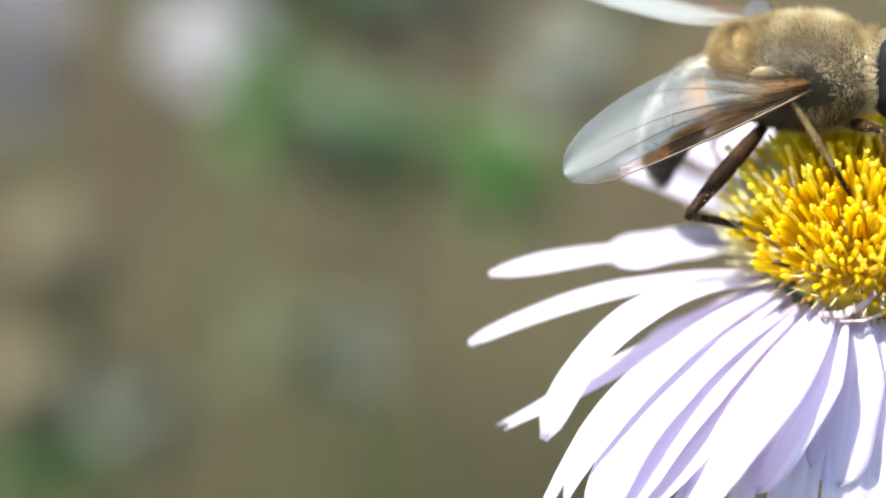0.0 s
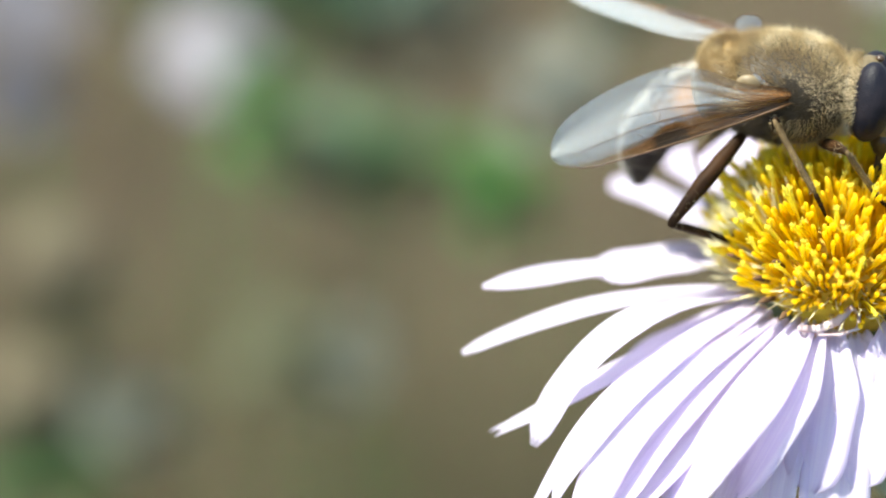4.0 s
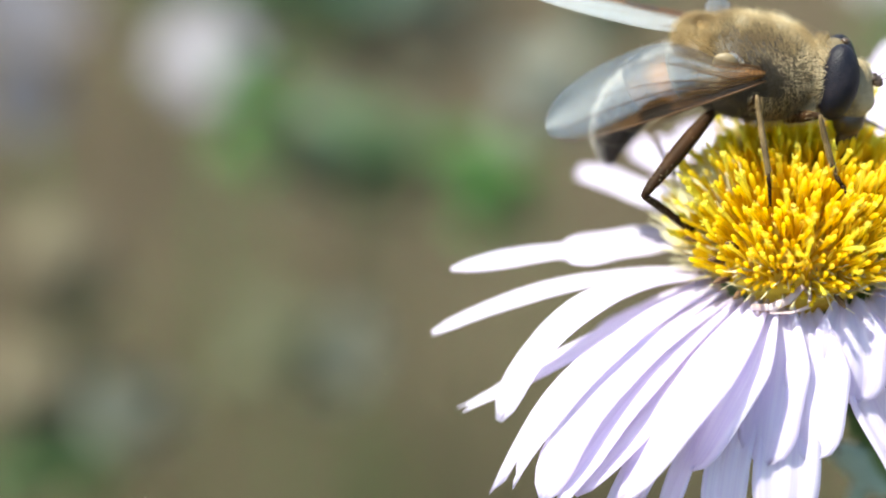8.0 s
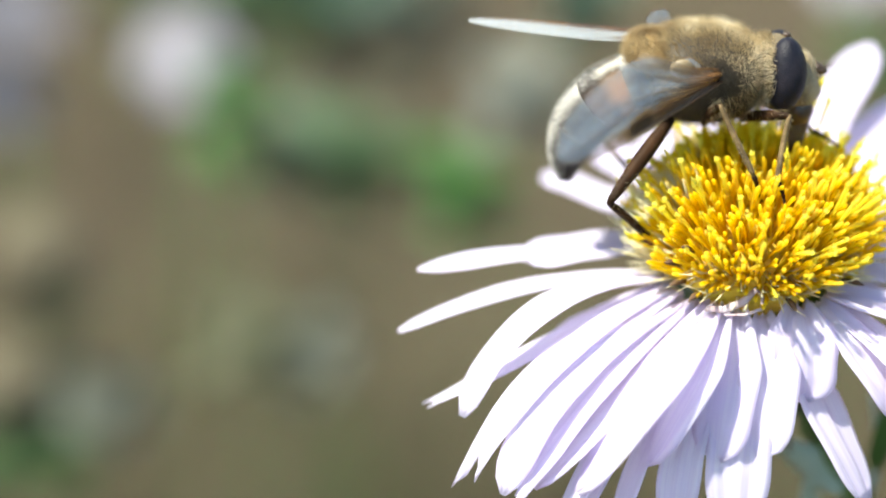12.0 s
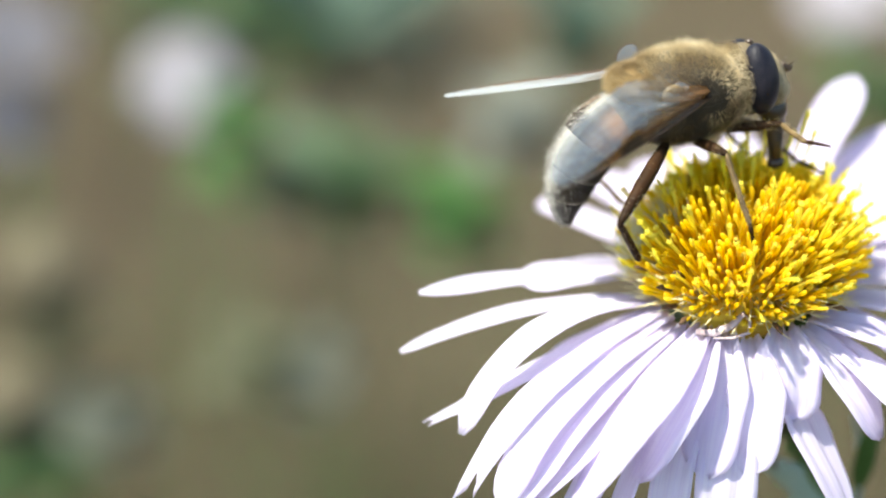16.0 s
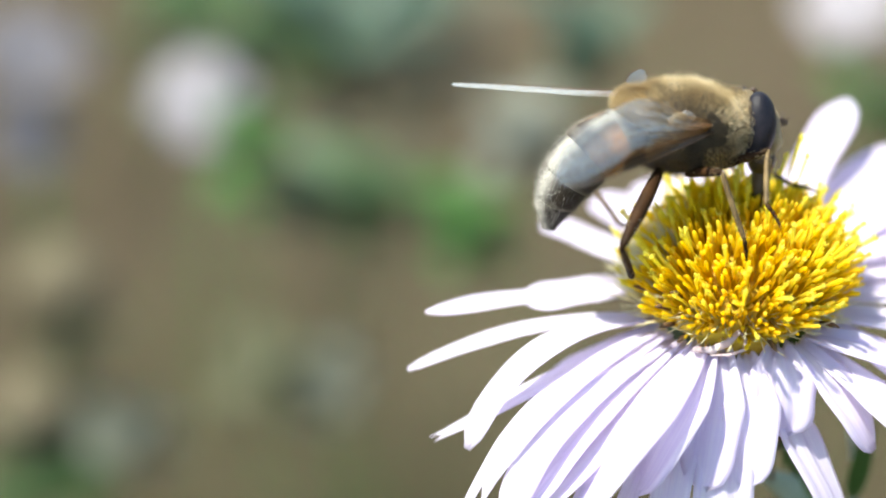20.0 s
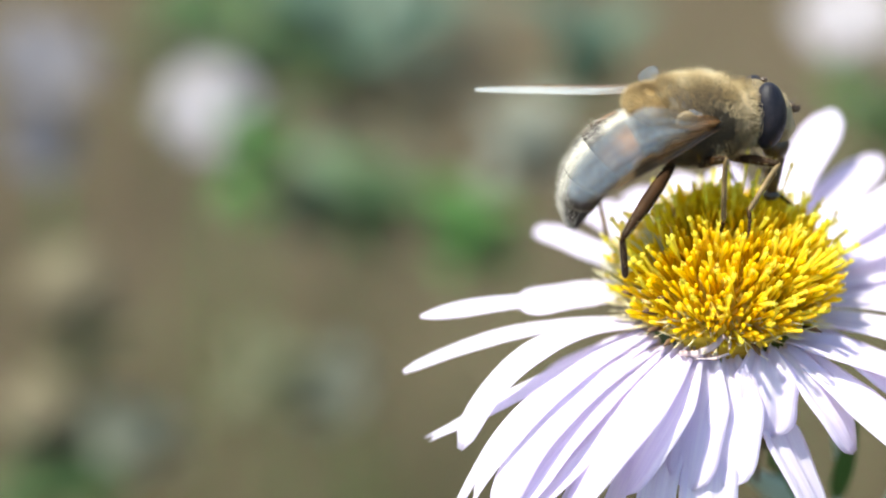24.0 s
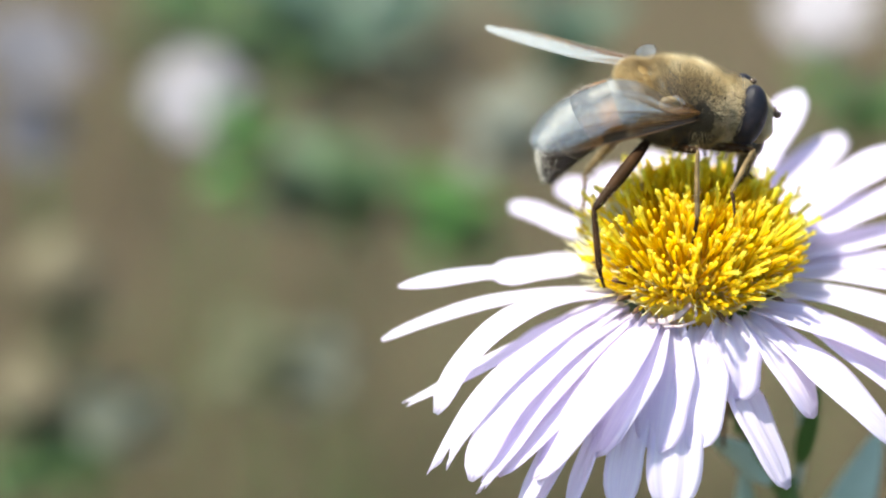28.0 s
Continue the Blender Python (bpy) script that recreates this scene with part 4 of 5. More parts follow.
# ---- drone fly: +X is forward, -Y its right side, mm round the thorax centre ----
FLY_PATH = [
    (0, pose(-0.00304, 0.00024, 0.45803, 8.5, -2.0, -10.2)),
    (0.5, pose(-0.00315, 0.00028, 0.45814, 6.7, 2.5, -11.0)),
    (1, pose(-0.00331, 0.00030, 0.45831, 5.2, 2.8, -12.5)),
    (1.5, pose(-0.00331, 0.00029, 0.45813, 4.6, 3.0, -13.4)),
    (2, pose(-0.00337, 0.00027, 0.45836, 4.7, 1.6, -14.8)),
    (2.5, pose(-0.00318, 0.00030, 0.45814, 4.8, 3.1, -14.1)),
    (3, pose(-0.00300, 0.00037, 0.45819, 5.6, 3.2, -14.1)),
    (3.5, pose(-0.00306, 0.00040, 0.45812, 4.9, 4.2, -13.9)),
    (5.5, pose(-0.00252, 0.00072, 0.45935, 5.5, 0.7, -6.3)),
    (6, pose(-0.00244, 0.00073, 0.45915, 4.7, 0.6, -6.8)),
    (6.5, pose(-0.00252, 0.00073, 0.45900, 5.0, 2.2, -6.6)),
    (7, pose(-0.00245, 0.00072, 0.45869, 4.5, 5.8, -6.3)),
    (7.5, pose(-0.00246, 0.00072, 0.45861, 3.7, 8.3, -6.2)),
    (8, pose(-0.00233, 0.00075, 0.45862, 3.5, 8.2, -6.2)),
    (8.5, pose(-0.00249, 0.00082, 0.45866, 3.9, 10.1, -6.9)),
    (9, pose(-0.00254, 0.00087, 0.45860, 4.2, 10.3, -7.3)),
    (9.5, pose(-0.00246, 0.00090, 0.45851, 4.2, 10.4, -7.2)),
    (10, pose(-0.00251, 0.00094, 0.45858, 4.1, 8.5, -5.4)),
    (10.5, pose(-0.00256, 0.00094, 0.45860, 3.5, 10.3, -7.0)),
    (11, pose(-0.00256, 0.00091, 0.45855, 2.3, 8.2, -4.7)),
    (11.5, pose(-0.00241, 0.00087, 0.45851, 2.7, 8.3, -1.3)),
    (12, pose(-0.00267, 0.00088, 0.45886, 1.4, 3.9, 4.0)),
    (12.5, pose(-0.00294, 0.00093, 0.45916, 0.0, -1.4, 8.8)),
    (14.5, pose(-0.00346, 0.00068, 0.45935, -2.2, -1.4, 19.5)),
    (15, pose(-0.00336, 0.00071, 0.45928, -1.9, -1.7, 19.5)),
    (15.5, pose(-0.00318, 0.00071, 0.45952, -2.2, -1.7, 19.8)),
    (16, pose(-0.00327, 0.00068, 0.45951, -1.7, -2.8, 20.1)),
    (16.5, pose(-0.00326, 0.00064, 0.45934, -1.6, -0.8, 20.3)),
    (17, pose(-0.00314, 0.00054, 0.45951, -1.6, 0.7, 21.0)),
    (17.5, pose(-0.00334, 0.00045, 0.45936, -2.4, 0.8, 21.7)),
    (18, pose(-0.00337, 0.00034, 0.45938, -3.0, 5.4, 20.6)),
    (18.5, pose(-0.00330, 0.00024, 0.45933, -2.8, 7.1, 20.5)),
    (19, pose(-0.00319, 0.00019, 0.45937, -2.4, 8.1, 20.4)),
    (19.5, pose(-0.00322, 0.00014, 0.45936, -1.7, 8.9, 20.2)),
    (20, pose(-0.00314, 0.00013, 0.45939, -0.9, 10.0, 19.9)),
    (20.5, pose(-0.00313, 0.00007, 0.45943, -1.7, 9.5, 20.5)),
    (21, pose(-0.00319, 0.00005, 0.45941, -1.7, 9.6, 20.5)),
    (21.5, pose(-0.00307, 0.00002, 0.45935, -1.3, 9.8, 20.8)),
    (23.5, pose(-0.00198, 0.00055, 0.46012, 3.0, 5.1, 18.1)),
    (24, pose(-0.00191, 0.00053, 0.46015, 2.6, 4.3, 17.4)),
    (24.5, pose(-0.00170, 0.00056, 0.46022, 3.0, 6.3, 17.1)),
    (25, pose(-0.00150, 0.00055, 0.46015, 4.5, 7.2, 16.0)),
    (25.5, pose(-0.00145, 0.00055, 0.45998, 6.1, 7.5, 15.2)),
    (26, pose(-0.00140, 0.00057, 0.45994, 7.7, 6.8, 13.8)),
    (26.5, pose(-0.00130, 0.00058, 0.45974, 9.2, 9.2, 13.3)),
    (27, pose(-0.00138, 0.00061, 0.45973, 9.6, 10.9, 12.7)),
    (27.5, pose(-0.00125, 0.00062, 0.45977, 9.8, 13.1, 11.9)),
    (28, pose(-0.00102, 0.00061, 0.45969, 9.4, 14.0, 11.5)),
]

WING_RIGHT_PATH = [
    (0, pose(0.00043, -0.00215, 0.00075, 113.4, 12.0, -159.4)),
    (0.5, pose(0.00043, -0.00215, 0.00075, 113.8, 14.2, -159.9)),
    (1, pose(0.00043, -0.00215, 0.00075, 113.0, 12.2, -160.5)),
    (1.5, pose(0.00043, -0.00215, 0.00075, 112.0, 12.9, -159.4)),
    (2, pose(0.00043, -0.00215, 0.00075, 111.8, 10.0, -159.3)),
    (2.5, pose(0.00043, -0.00215, 0.00075, 112.2, 12.2, -159.4)),
    (3, pose(0.00043, -0.00215, 0.00075, 112.9, 11.9, -159.5)),
    (3.5, pose(0.00043, -0.00215, 0.00075, 113.1, 8.5, -153.6)),
    (5.5, pose(0.00043, -0.00215, 0.00075, 110.6, 10.0, -155.0)),
    (6, pose(0.00043, -0.00215, 0.00075, 109.9, 9.3, -153.0)),
    (8, pose(0.00043, -0.00215, 0.00075, 113.5, 7.3, -150.4)),
    (10, pose(0.00043, -0.00215, 0.00075, 114.6, 6.1, -152.9)),
    (11, pose(0.00043, -0.00215, 0.00075, 112.5, 7.4, -156.7)),
    (12, pose(0.00043, -0.00215, 0.00075, 108.0, 3.4, -139.8)),
    (12.5, pose(0.00043, -0.00215, 0.00075, 102.0, 3.2, -141.4)),
    (14.5, pose(0.00043, -0.00215, 0.00075, 99.6, 4.4, -154.7)),
    (17, pose(0.00043, -0.00215, 0.00075, 102.0, 2.8, -157.4)),
    (20, pose(0.00043, -0.00215, 0.00075, 106.6, 4.1, -157.7)),
    (21.5, pose(0.00043, -0.00215, 0.00075, 105.6, 2.4, -155.3)),
    (24, pose(0.00043, -0.00215, 0.00075, 107.4, 4.3, -154.2)),
    (26, pose(0.00043, -0.00215, 0.00075, 114.4, 5.5, -162.3)),
    (28, pose(0.00043, -0.00215, 0.00075, 119.3, 3.8, -159.3)),
]

WING_LEFT_PATH = [
    (0, pose(0.00043, 0.00215, 0.00075, 11.1, 1.3, 161.3)),
    (3, pose(0.00043, 0.00215, 0.00075, 7.7, 3.1, 160.8)),
    (6, pose(0.00043, 0.00215, 0.00075, 7.0, -4.8, -177.9)),
    (8, pose(0.00043, 0.00215, 0.00075, 6.3, -1.0, -179.1)),
    (10, pose(0.00043, 0.00215, 0.00075, 6.9, -0.9, -179.7)),
    (11, pose(0.00043, 0.00215, 0.00075, 5.2, -1.7, -179.9)),
    (12, pose(0.00043, 0.00215, 0.00075, 10.0, 0.5, 174.1)),
    (12.5, pose(0.00043, 0.00215, 0.00075, 13.1, 0.7, 172.0)),
    (14.5, pose(0.00043, 0.00215, 0.00075, 12.5, 5.8, 161.0)),
    (15, pose(0.00043, 0.00215, 0.00075, 12.7, 6.0, 158.4)),
    (15.5, pose(0.00043, 0.00215, 0.00075, 13.0, 5.0, 163.6)),
    (16, pose(0.00043, 0.00215, 0.00075, 13.9, 5.0, 163.4)),
    (16.5, pose(0.00043, 0.00215, 0.00075, 13.8, 5.8, 162.9)),
    (17, pose(0.00043, 0.00215, 0.00075, 13.7, 6.6, 162.3)),
    (18, pose(0.00043, 0.00215, 0.00075, 11.3, 4.0, 159.8)),
    (18.5, pose(0.00043, 0.00215, 0.00075, 11.1, 4.4, 159.2)),
    (19, pose(0.00043, 0.00215, 0.00075, 11.1, 4.7, 158.6)),
    (19.5, pose(0.00043, 0.00215, 0.00075, 11.6, 5.2, 158.4)),
    (20, pose(0.00043, 0.00215, 0.00075, 12.3, 6.3, 158.7)),
    (20.5, pose(0.00043, 0.00215, 0.00075, 11.3, 5.7, 158.5)),
    (21, pose(0.00043, 0.00215, 0.00075, 11.0, 5.5, 158.8)),
    (21.5, pose(0.00043, 0.00215, 0.00075, 10.9, 5.5, 158.4)),
    (23.5, pose(0.00043, 0.00215, 0.00075, 14.3, 10.1, 154.9)),
    (24, pose(0.00043, 0.00215, 0.00075, 13.6, 9.7, 153.6)),
    (24.5, pose(0.00043, 0.00215, 0.00075, 11.7, 11.4, 152.4)),
    (25, pose(0.00043, 0.00215, 0.00075, 11.1, 12.2, 151.5)),
    (25.5, pose(0.00043, 0.00215, 0.00075, 11.2, 11.9, 152.7)),
    (26, pose(0.00043, 0.00215, 0.00075, 11.7, 11.2, 152.7)),
    (26.5, pose(0.00043, 0.00215, 0.00075, 11.4, 11.6, 149.5)),
    (27, pose(0.00043, 0.00215, 0.00075, 10.1, 12.9, 146.9)),
    (27.5, pose(0.00043, 0.00215, 0.00075, 9.2, 12.8, 146.6)),
    (28, pose(0.00043, 0.00215, 0.00075, 8.9, 12.0, 149.3)),
]

# where each foot stands, mm from the flower's centre
FEET = {}
FEET["hind_right"] = [(0, (-5.4, -1.5, 2.1)), (1, (-5.4, -1.8, 2.3)), (2, (-5.4, -1.6, 2.3)), (3, (-5.4, -1.1, 2.0)), (3.5, (-5.3, -1.5, 2.2)), (5.5, (-5.2, -2.0, 2.3)), (7, (-5.1, -2.1, 2.2)), (9, (-5.0, -2.3, 2.1)), (11, (-5.1, -2.5, 2.2)), (12, (-5.1, -2.2, 2.2)), (12.5, (-5.2, -2.0, 2.2)), (14.5, (-5.2, -2.9, 2.7)), (16, (-5.3, -3.4, 2.9)), (17, (-5.3, -3.6, 3.1)), (18, (-5.4, -4.1, 3.3)), (20, (-5.6, -3.9, 3.3)), (21.5, (-5.4, -4.1, 3.4)), (23.5, (-5.3, -3.3, 3.3)), (24, (-5.3, -3.2, 3.3)), (25, (-5.3, -3.6, 2.9)), (26, (-5.3, -4.6, 2.8)), (27, (-5.2, -5.9, 2.8)), (28, (-5.1, -6.0, 2.3))]
FEET["mid_right"] = [(0, (-2.0, -3.2, 5.4)), (3, (-2.0, -3.2, 5.4)), (6, (-2.0, -3.4, 5.3)), (9, (-1.9, -3.3, 5.4)), (10, (-1.8, -3.3, 5.4)), (11, (-0.5, -3.8, 5.3)), (12, (-0.6, -3.2, 5.7)), (15, (-0.3, -4.2, 5.1)), (16, (-0.3, -4.2, 5.1)), (17, (-0.3, -4.2, 5.1)), (20, (-0.3, -3.9, 5.3)), (24, (-0.5, -2.5, 6.0)), (27, (-0.2, -3.9, 5.3)), (28, (-0.2, -3.9, 5.3))]
FEET["fore_right"] = [(0, (0.6, -2.6, 4.35)), (2, (0.6, -2.6, 4.25)), (6, (0.9, -2.6, 5.65)), (10, (1.2, -2.6, 4.35)), (11, (1.2, -2.6, 4.55)), (12.5, (0.3, -2.6, 5.45)), (13.5, (1.4, -2.6, 6.05)), (14.5, (2.0, -2.6, 8.05)), (16, (2.2, -2.6, 8.65)), (17, (2.1, -2.6, 9.05)), (17.7, (1.6, -2.6, 8.05)), (18.3, (0.8, -2.6, 6.85)), (20, (0.8, -2.6, 6.55)), (21.5, (0.7, -2.6, 6.55)), (24, (0.7, -2.6, 6.65)), (26, (2.1, -2.6, 6.95)), (28, (1.6, -2.6, 6.15))]
FEET["hind_left"] = [(0, (-5.3, 1.8, 1.7)), (2, (-5.7, 1.8, 1.7)), (10, (-5.5, 1.8, 3.2)), (20, (-5.8, 1.8, 3.2)), (28, (-5.8, 1.8, 1.5))]
FEET["mid_left"] = [(0, (1.5, 3.2, 5.0)), (12, (0.5, 3.2, 5.0)), (28, (1.0, 3.2, 5.0))]
FEET["fore_left"] = [(0, (3.0, 1.6, 6.0)), (12, (2.6, 1.6, 5.6)), (28, (2.8, 1.6, 5.4))]
HIND_KNEE = [(0, (-7.8, -3.1, 3.4)), (1, (-8.1, -3.1, 3.6)), (2, (-8.1, -2.8, 3.5)), (3, (-7.9, -2.5, 3.3)), (3.5, (-8.0, -2.7, 3.4)), (5.5, (-7.2, -2.8, 4.7)), (7, (-7.3, -3.1, 4.4)), (9, (-7.3, -3.0, 4.3)), (11, (-7.3, -3.2, 4.4)), (12, (-7.0, -3.4, 4.5)), (12.5, (-6.8, -3.5, 4.5)), (14.5, (-6.7, -4.5, 5.0)), (16, (-6.4, -4.8, 5.5)), (17, (-6.4, -5.0, 5.7)), (18, (-6.3, -5.6, 6.0)), (20, (-6.3, -5.7, 5.9)), (21.5, (-6.2, -5.9, 6.0)), (23.5, (-5.7, -4.7, 6.2)), (24, (-5.6, -4.6, 6.2)), (25, (-5.6, -4.2, 6.0)), (26, (-5.6, -4.1, 5.9)), (27, (-5.6, -4.2, 5.9)), (28, (-5.5, -4.0, 5.9))]

# how far the abdomen is bent down, degrees
ABDOMEN_DIP = [(0, -0.4), (3, -0.4), (6, 0), (9, -3.6), (11, -1.5), (12.5, 1.5), (14.5, 4), (18, 4), (21.5, 3.2), (24, 1), (28, -2.5)]
fly = thing("drone_fly", HEAD + Vector((-2, 0, 9.5)) * MM, "brown furry drone fly with clear wings feeding on the disc", "fly")


def lump_part(name, lump, mat, parent, label="", uvs=None):
    return part(name, mesh_of(name, lump[0], lump[1], mat, uvs=uvs), parent, label=label)


def barrel(x, y, z):
    """A unit ball made boxier: flat back, steep shoulders."""
    k = (abs(x) ** 2.7 + abs(y) ** 2.5 + abs(z) ** 2.5) ** (-1 / 2.6)
    return x * k, y * k, z * k * (0.97 if z > 0 else 0.95)


lump_part("thorax", blob((0, 0, 0), (2.75, 2.2, 2.15), 32, 24,
          barrel), thorax_mat, fly, "dull olive-brown furry thorax")
lump_part("scutellum", blob((-2.3, 0, 0.85), (1.25, 1.7, 0.72), 24, 14), scut_mat, fly, "yellowish brown scutellum")
head = lump_part("head", blob((3.3, 0, 0.2), (0.95, 1.55, 1.75), 28, 18), head_mat, fly, "brown head with a short golden ruff")
head.matrix_basis = Matrix.Translation(Vector((3, 0, .2)) * MM) @ pose(0, 0, 0, -14, 0, 0) @ Matrix.Translation(Vector((-3, 0, -.2)) * MM)
lump_part("ocelli", blob((3.7, 0, 1.9), (.2, .2, .15), 12, 8), chitin_mat, head)
lump_part("face", blob((4.45, 0, -0.25), (0.85, 0.95, 1.5), 20, 14, lambda x, y, z: (x + .25 * math.exp(-((z + .25) / .25) ** 2) * (x > 0), y, z)), face_mat, head)
for s in (-1, 1):
    lump_part("eye", blob((3.65, s * 0.92, 0.25), (0.88, 0.88, 1.72), 28, 20, lambda x, y, z: (x - .10 * z * z, y, z)), eye_mat, head, "large dark brown compound eye")
    lump_part("antenna", merge(tube([(5.0, s * .22, .45), (5.35, s * .28, .55)], [.13, .15], 8), blob((5.4, s * .3, .38), (.24, .12, .2), 12, 8),
              tube([(5.4, s * .33, .5), (5.7, s * .5, .7), (5.9, s * .65, .75)], [.035, .025, .01], 5)), chitin_mat, head, "short black antenna")
lump_part("neck", tube([(2.3, 0, .2), (3.0, 0, .25)], [1.2, 1.1], 14), chitin_mat, fly)
lump_part("proboscis", merge(tube([(4.45, 0, -1.2), (4.6, 0, -2.0), (4.5, 0, -3.0), (4.4, 0, -4.0)], [.6, .5, .4, .3], 12),
                      blob((4.4, 0, -4.1), (.45, .36, .32), 12, 8)), chitin_mat, head, "black proboscis lowered into the florets")
lump_part("snout", blob((4.5, 0, -1.45), (0.72, 0.75, 0.9), 18, 14), chitin_mat, head, "dark lower face")

# abdomen: tergites along a centreline bent downwards
SPINE = [Vector(p) for p in ((-1.97, 0, -0.05), (-3.38, 0, -0.6), (-4.56, 0, -1.55), (-5.37, 0, -2.8), (-5.73, 0, -4.2), (-5.65, 0, -5.6))]
HALF = [(1.25, 1.1), (1.8, 1.2), (1.95, 1.2), (1.75, 1.12), (1.2, 0.85), (0.25, 0.22)]


def along(values, s):
    x = s * (len(values) - 1)
    i = min(int(x), len(values) - 2)
    u = x - i
    a, b, c, d = values[max(i - 1, 0)], values[i], values[i + 1], values[min(i + 2, len(values) - 1)]
    return 0.5 * ((2 * b) + (c - a) * u + (2 * a - 5 * b + 4 * c - d) * u * u + (3 * b - a - 3 * c + d) * u ** 3)


def abdomen_point(s, ang, grow=1.0):
    c = along(SPINE, s)
    d = (along(SPINE, min(s + .02, 1)) - along(SPINE, max(s - .02, 0))).normalized()
    side = Vector((0, 1, 0))
    up = side.cross(d).normalized()
    if up.dot(Vector((-.6, 0, 1))) < 0:
        up = -up
    w, h = along([Vector((a, b, 0)) for a, b in HALF], s).xy
    n = side * math.sin(ang) * w + up * math.cos(ang) * h
    return c + n * grow, n.normalized()


def tergite_mesh(name, s0, s1, mat):
    verts, faces, uvs = [], [], []
    nr, na = 8, 30
    for j in range(nr + 1):
        t = j / nr
        for i in range(na):
            p, _ = abdomen_point(s0 + (s1 - s0) * t, 2 * math.pi * i / na, 0.97 + 0.05 * t - (0.05 if j == nr else 0))
            verts.append(p * MM)
            uvs.append((t, abs((i / na * 2 + 1) % 2 - 1)))
    for j in range(nr):
        for i in range(na):
            a, b = j * na + i, j * na + (i + 1) % na
            faces.append((a, b, b + na, a + na))
    faces.append(tuple(range(na))[::-1])
    faces.append(tuple(range(nr * na, (nr + 1) * na)))
    return mesh_of(name, verts, faces, mat, uvs=uvs)


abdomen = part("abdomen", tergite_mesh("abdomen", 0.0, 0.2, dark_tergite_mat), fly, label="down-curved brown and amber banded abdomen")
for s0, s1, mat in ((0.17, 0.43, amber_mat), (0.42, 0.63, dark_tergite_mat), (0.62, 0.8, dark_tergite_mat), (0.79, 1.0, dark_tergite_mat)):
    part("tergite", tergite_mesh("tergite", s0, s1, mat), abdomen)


def fur_mesh(name, count, root, length, thick, mat, seed):
    """Fine tapered hairs; root(rng) gives place and direction in mm."""
    r = random.Random(seed)
    verts, faces = [], []
    for _ in range(count):
        p, d = root(r)
        L = length * r.uniform(0.5, 1.2)
        d = (d + Vector((r.gauss(0, .25), r.gauss(0, .25), r.gauss(0, .25)))).normalized()
        e = d.orthogonal().normalized() * thick
        g = d.cross(e)
        n = len(verts)
        q = p + d * L * 0.55 + Vector((-.03, 0, .0))
        tip = p + d * L + Vector((-.10, 0, -.03)) * L
        verts += [x * MM for x in (p + e, p - e * .5 + g * .87, p - e * .5 - g * .87, q + e * .7, q - e * .35 + g * .6, q - e * .35 - g * .6, tip)]
        faces += [(n, n + 1, n + 4, n + 3), (n + 1, n + 2, n + 5, n + 4), (n + 2, n, n + 3, n + 5), (n + 3, n + 4, n + 6), (n + 4, n + 5, n + 6), (n + 5, n + 3, n + 6)]
    return mesh_of(name, verts, faces, mat)


def dark_spot(u):
    """Brown patches on the flanks and the upper back; u is a unit point of the thorax."""
    side = ((u.x - .02) / .4) ** 2 + ((u.z - .2) / .4) ** 2
    low = ((u.x + .3) / .45) ** 2 + ((u.z + .5) / .48) ** 2
    wob = .35 * math.sin(9 * u.x + 5 * u.z) + .2 * math.sin(23 * u.z - 11 * u.y)
    return min(side, low) + wob


def on_thorax(r, dark=False):
    while True:
        u = Vector((r.gauss(0, 1), r.gauss(0, 1), r.gauss(0, 1))).normalized()
        if u.x > .93 or r.random() > .42 + .58 * min(1, max(0, u.z * 1.6 + .2)):
            continue
        if (dark_spot(u) + r.gauss(0, .22) < 1) != dark:
            continue
        b = Vector(barrel(*u))
        return Vector((b.x * 2.7, b.y * 2.16, b.z * 2.1)), (Vector((u.x / 2.7, u.y / 2.2, u.z / 2.1)).normalized() + Vector((-.35, 0, .05))).normalized()


def on_abdomen(r):
    s, a = r.uniform(.1, 1.0) ** 0.8, r.gauss(0, .22)
    if r.random() < .4:                # along the flanks
        a = r.choice((-1, 1)) * r.gauss(.4, .2)
    if r.random() < .2:               # fringe at the tip
        s, a = r.uniform(.8, .98), r.uniform(-1.4, 1.4)
    p, n = abdomen_point(min(s, .98), a)
    d = (along(SPINE, min(s + .03, 1)) - along(SPINE, max(s - .03, 0))).normalized()
    return p, (n + d * .7).normalized()


def on_tail(r):
    s, a = r.uniform(.45, .99), r.uniform(0, 6.28)
    p, n = abdomen_point(min(s, .98), a)
    d = (along(SPINE, min(s + .03, 1)) - along(SPINE, max(s - .03, 0))).normalized()
    return p, (n + d * 1.1).normalized()


def on_margin(r):
    s, a = r.uniform(.3, .99), r.choice((-1, 1)) * r.uniform(.2, 1.3)
    p, n = abdomen_point(min(s, .98), a)
    d = (along(SPINE, min(s + .03, 1)) - along(SPINE, max(s - .03, 0))).normalized()
    return p, (n + d * .5).normalized()


def on_back(r):
    while True:
        p, d = on_thorax(r)
        if p.z > .4 or p.x > 1.6:
            return p, (d + Vector((.25, 0, .2))).normalized()


def on_scutellum(r):
    a, b = r.uniform(0, 6.28), r.uniform(-.4, 1.2)
    u = Vector((math.cos(b) * math.cos(a), math.cos(b) * math.sin(a), math.sin(b)))
    return Vector((-2.35 + u.x * 1.15, u.y * 1.6, .95 + u.z * .78)), (u + Vector((-.5, 0, 0))).normalized()


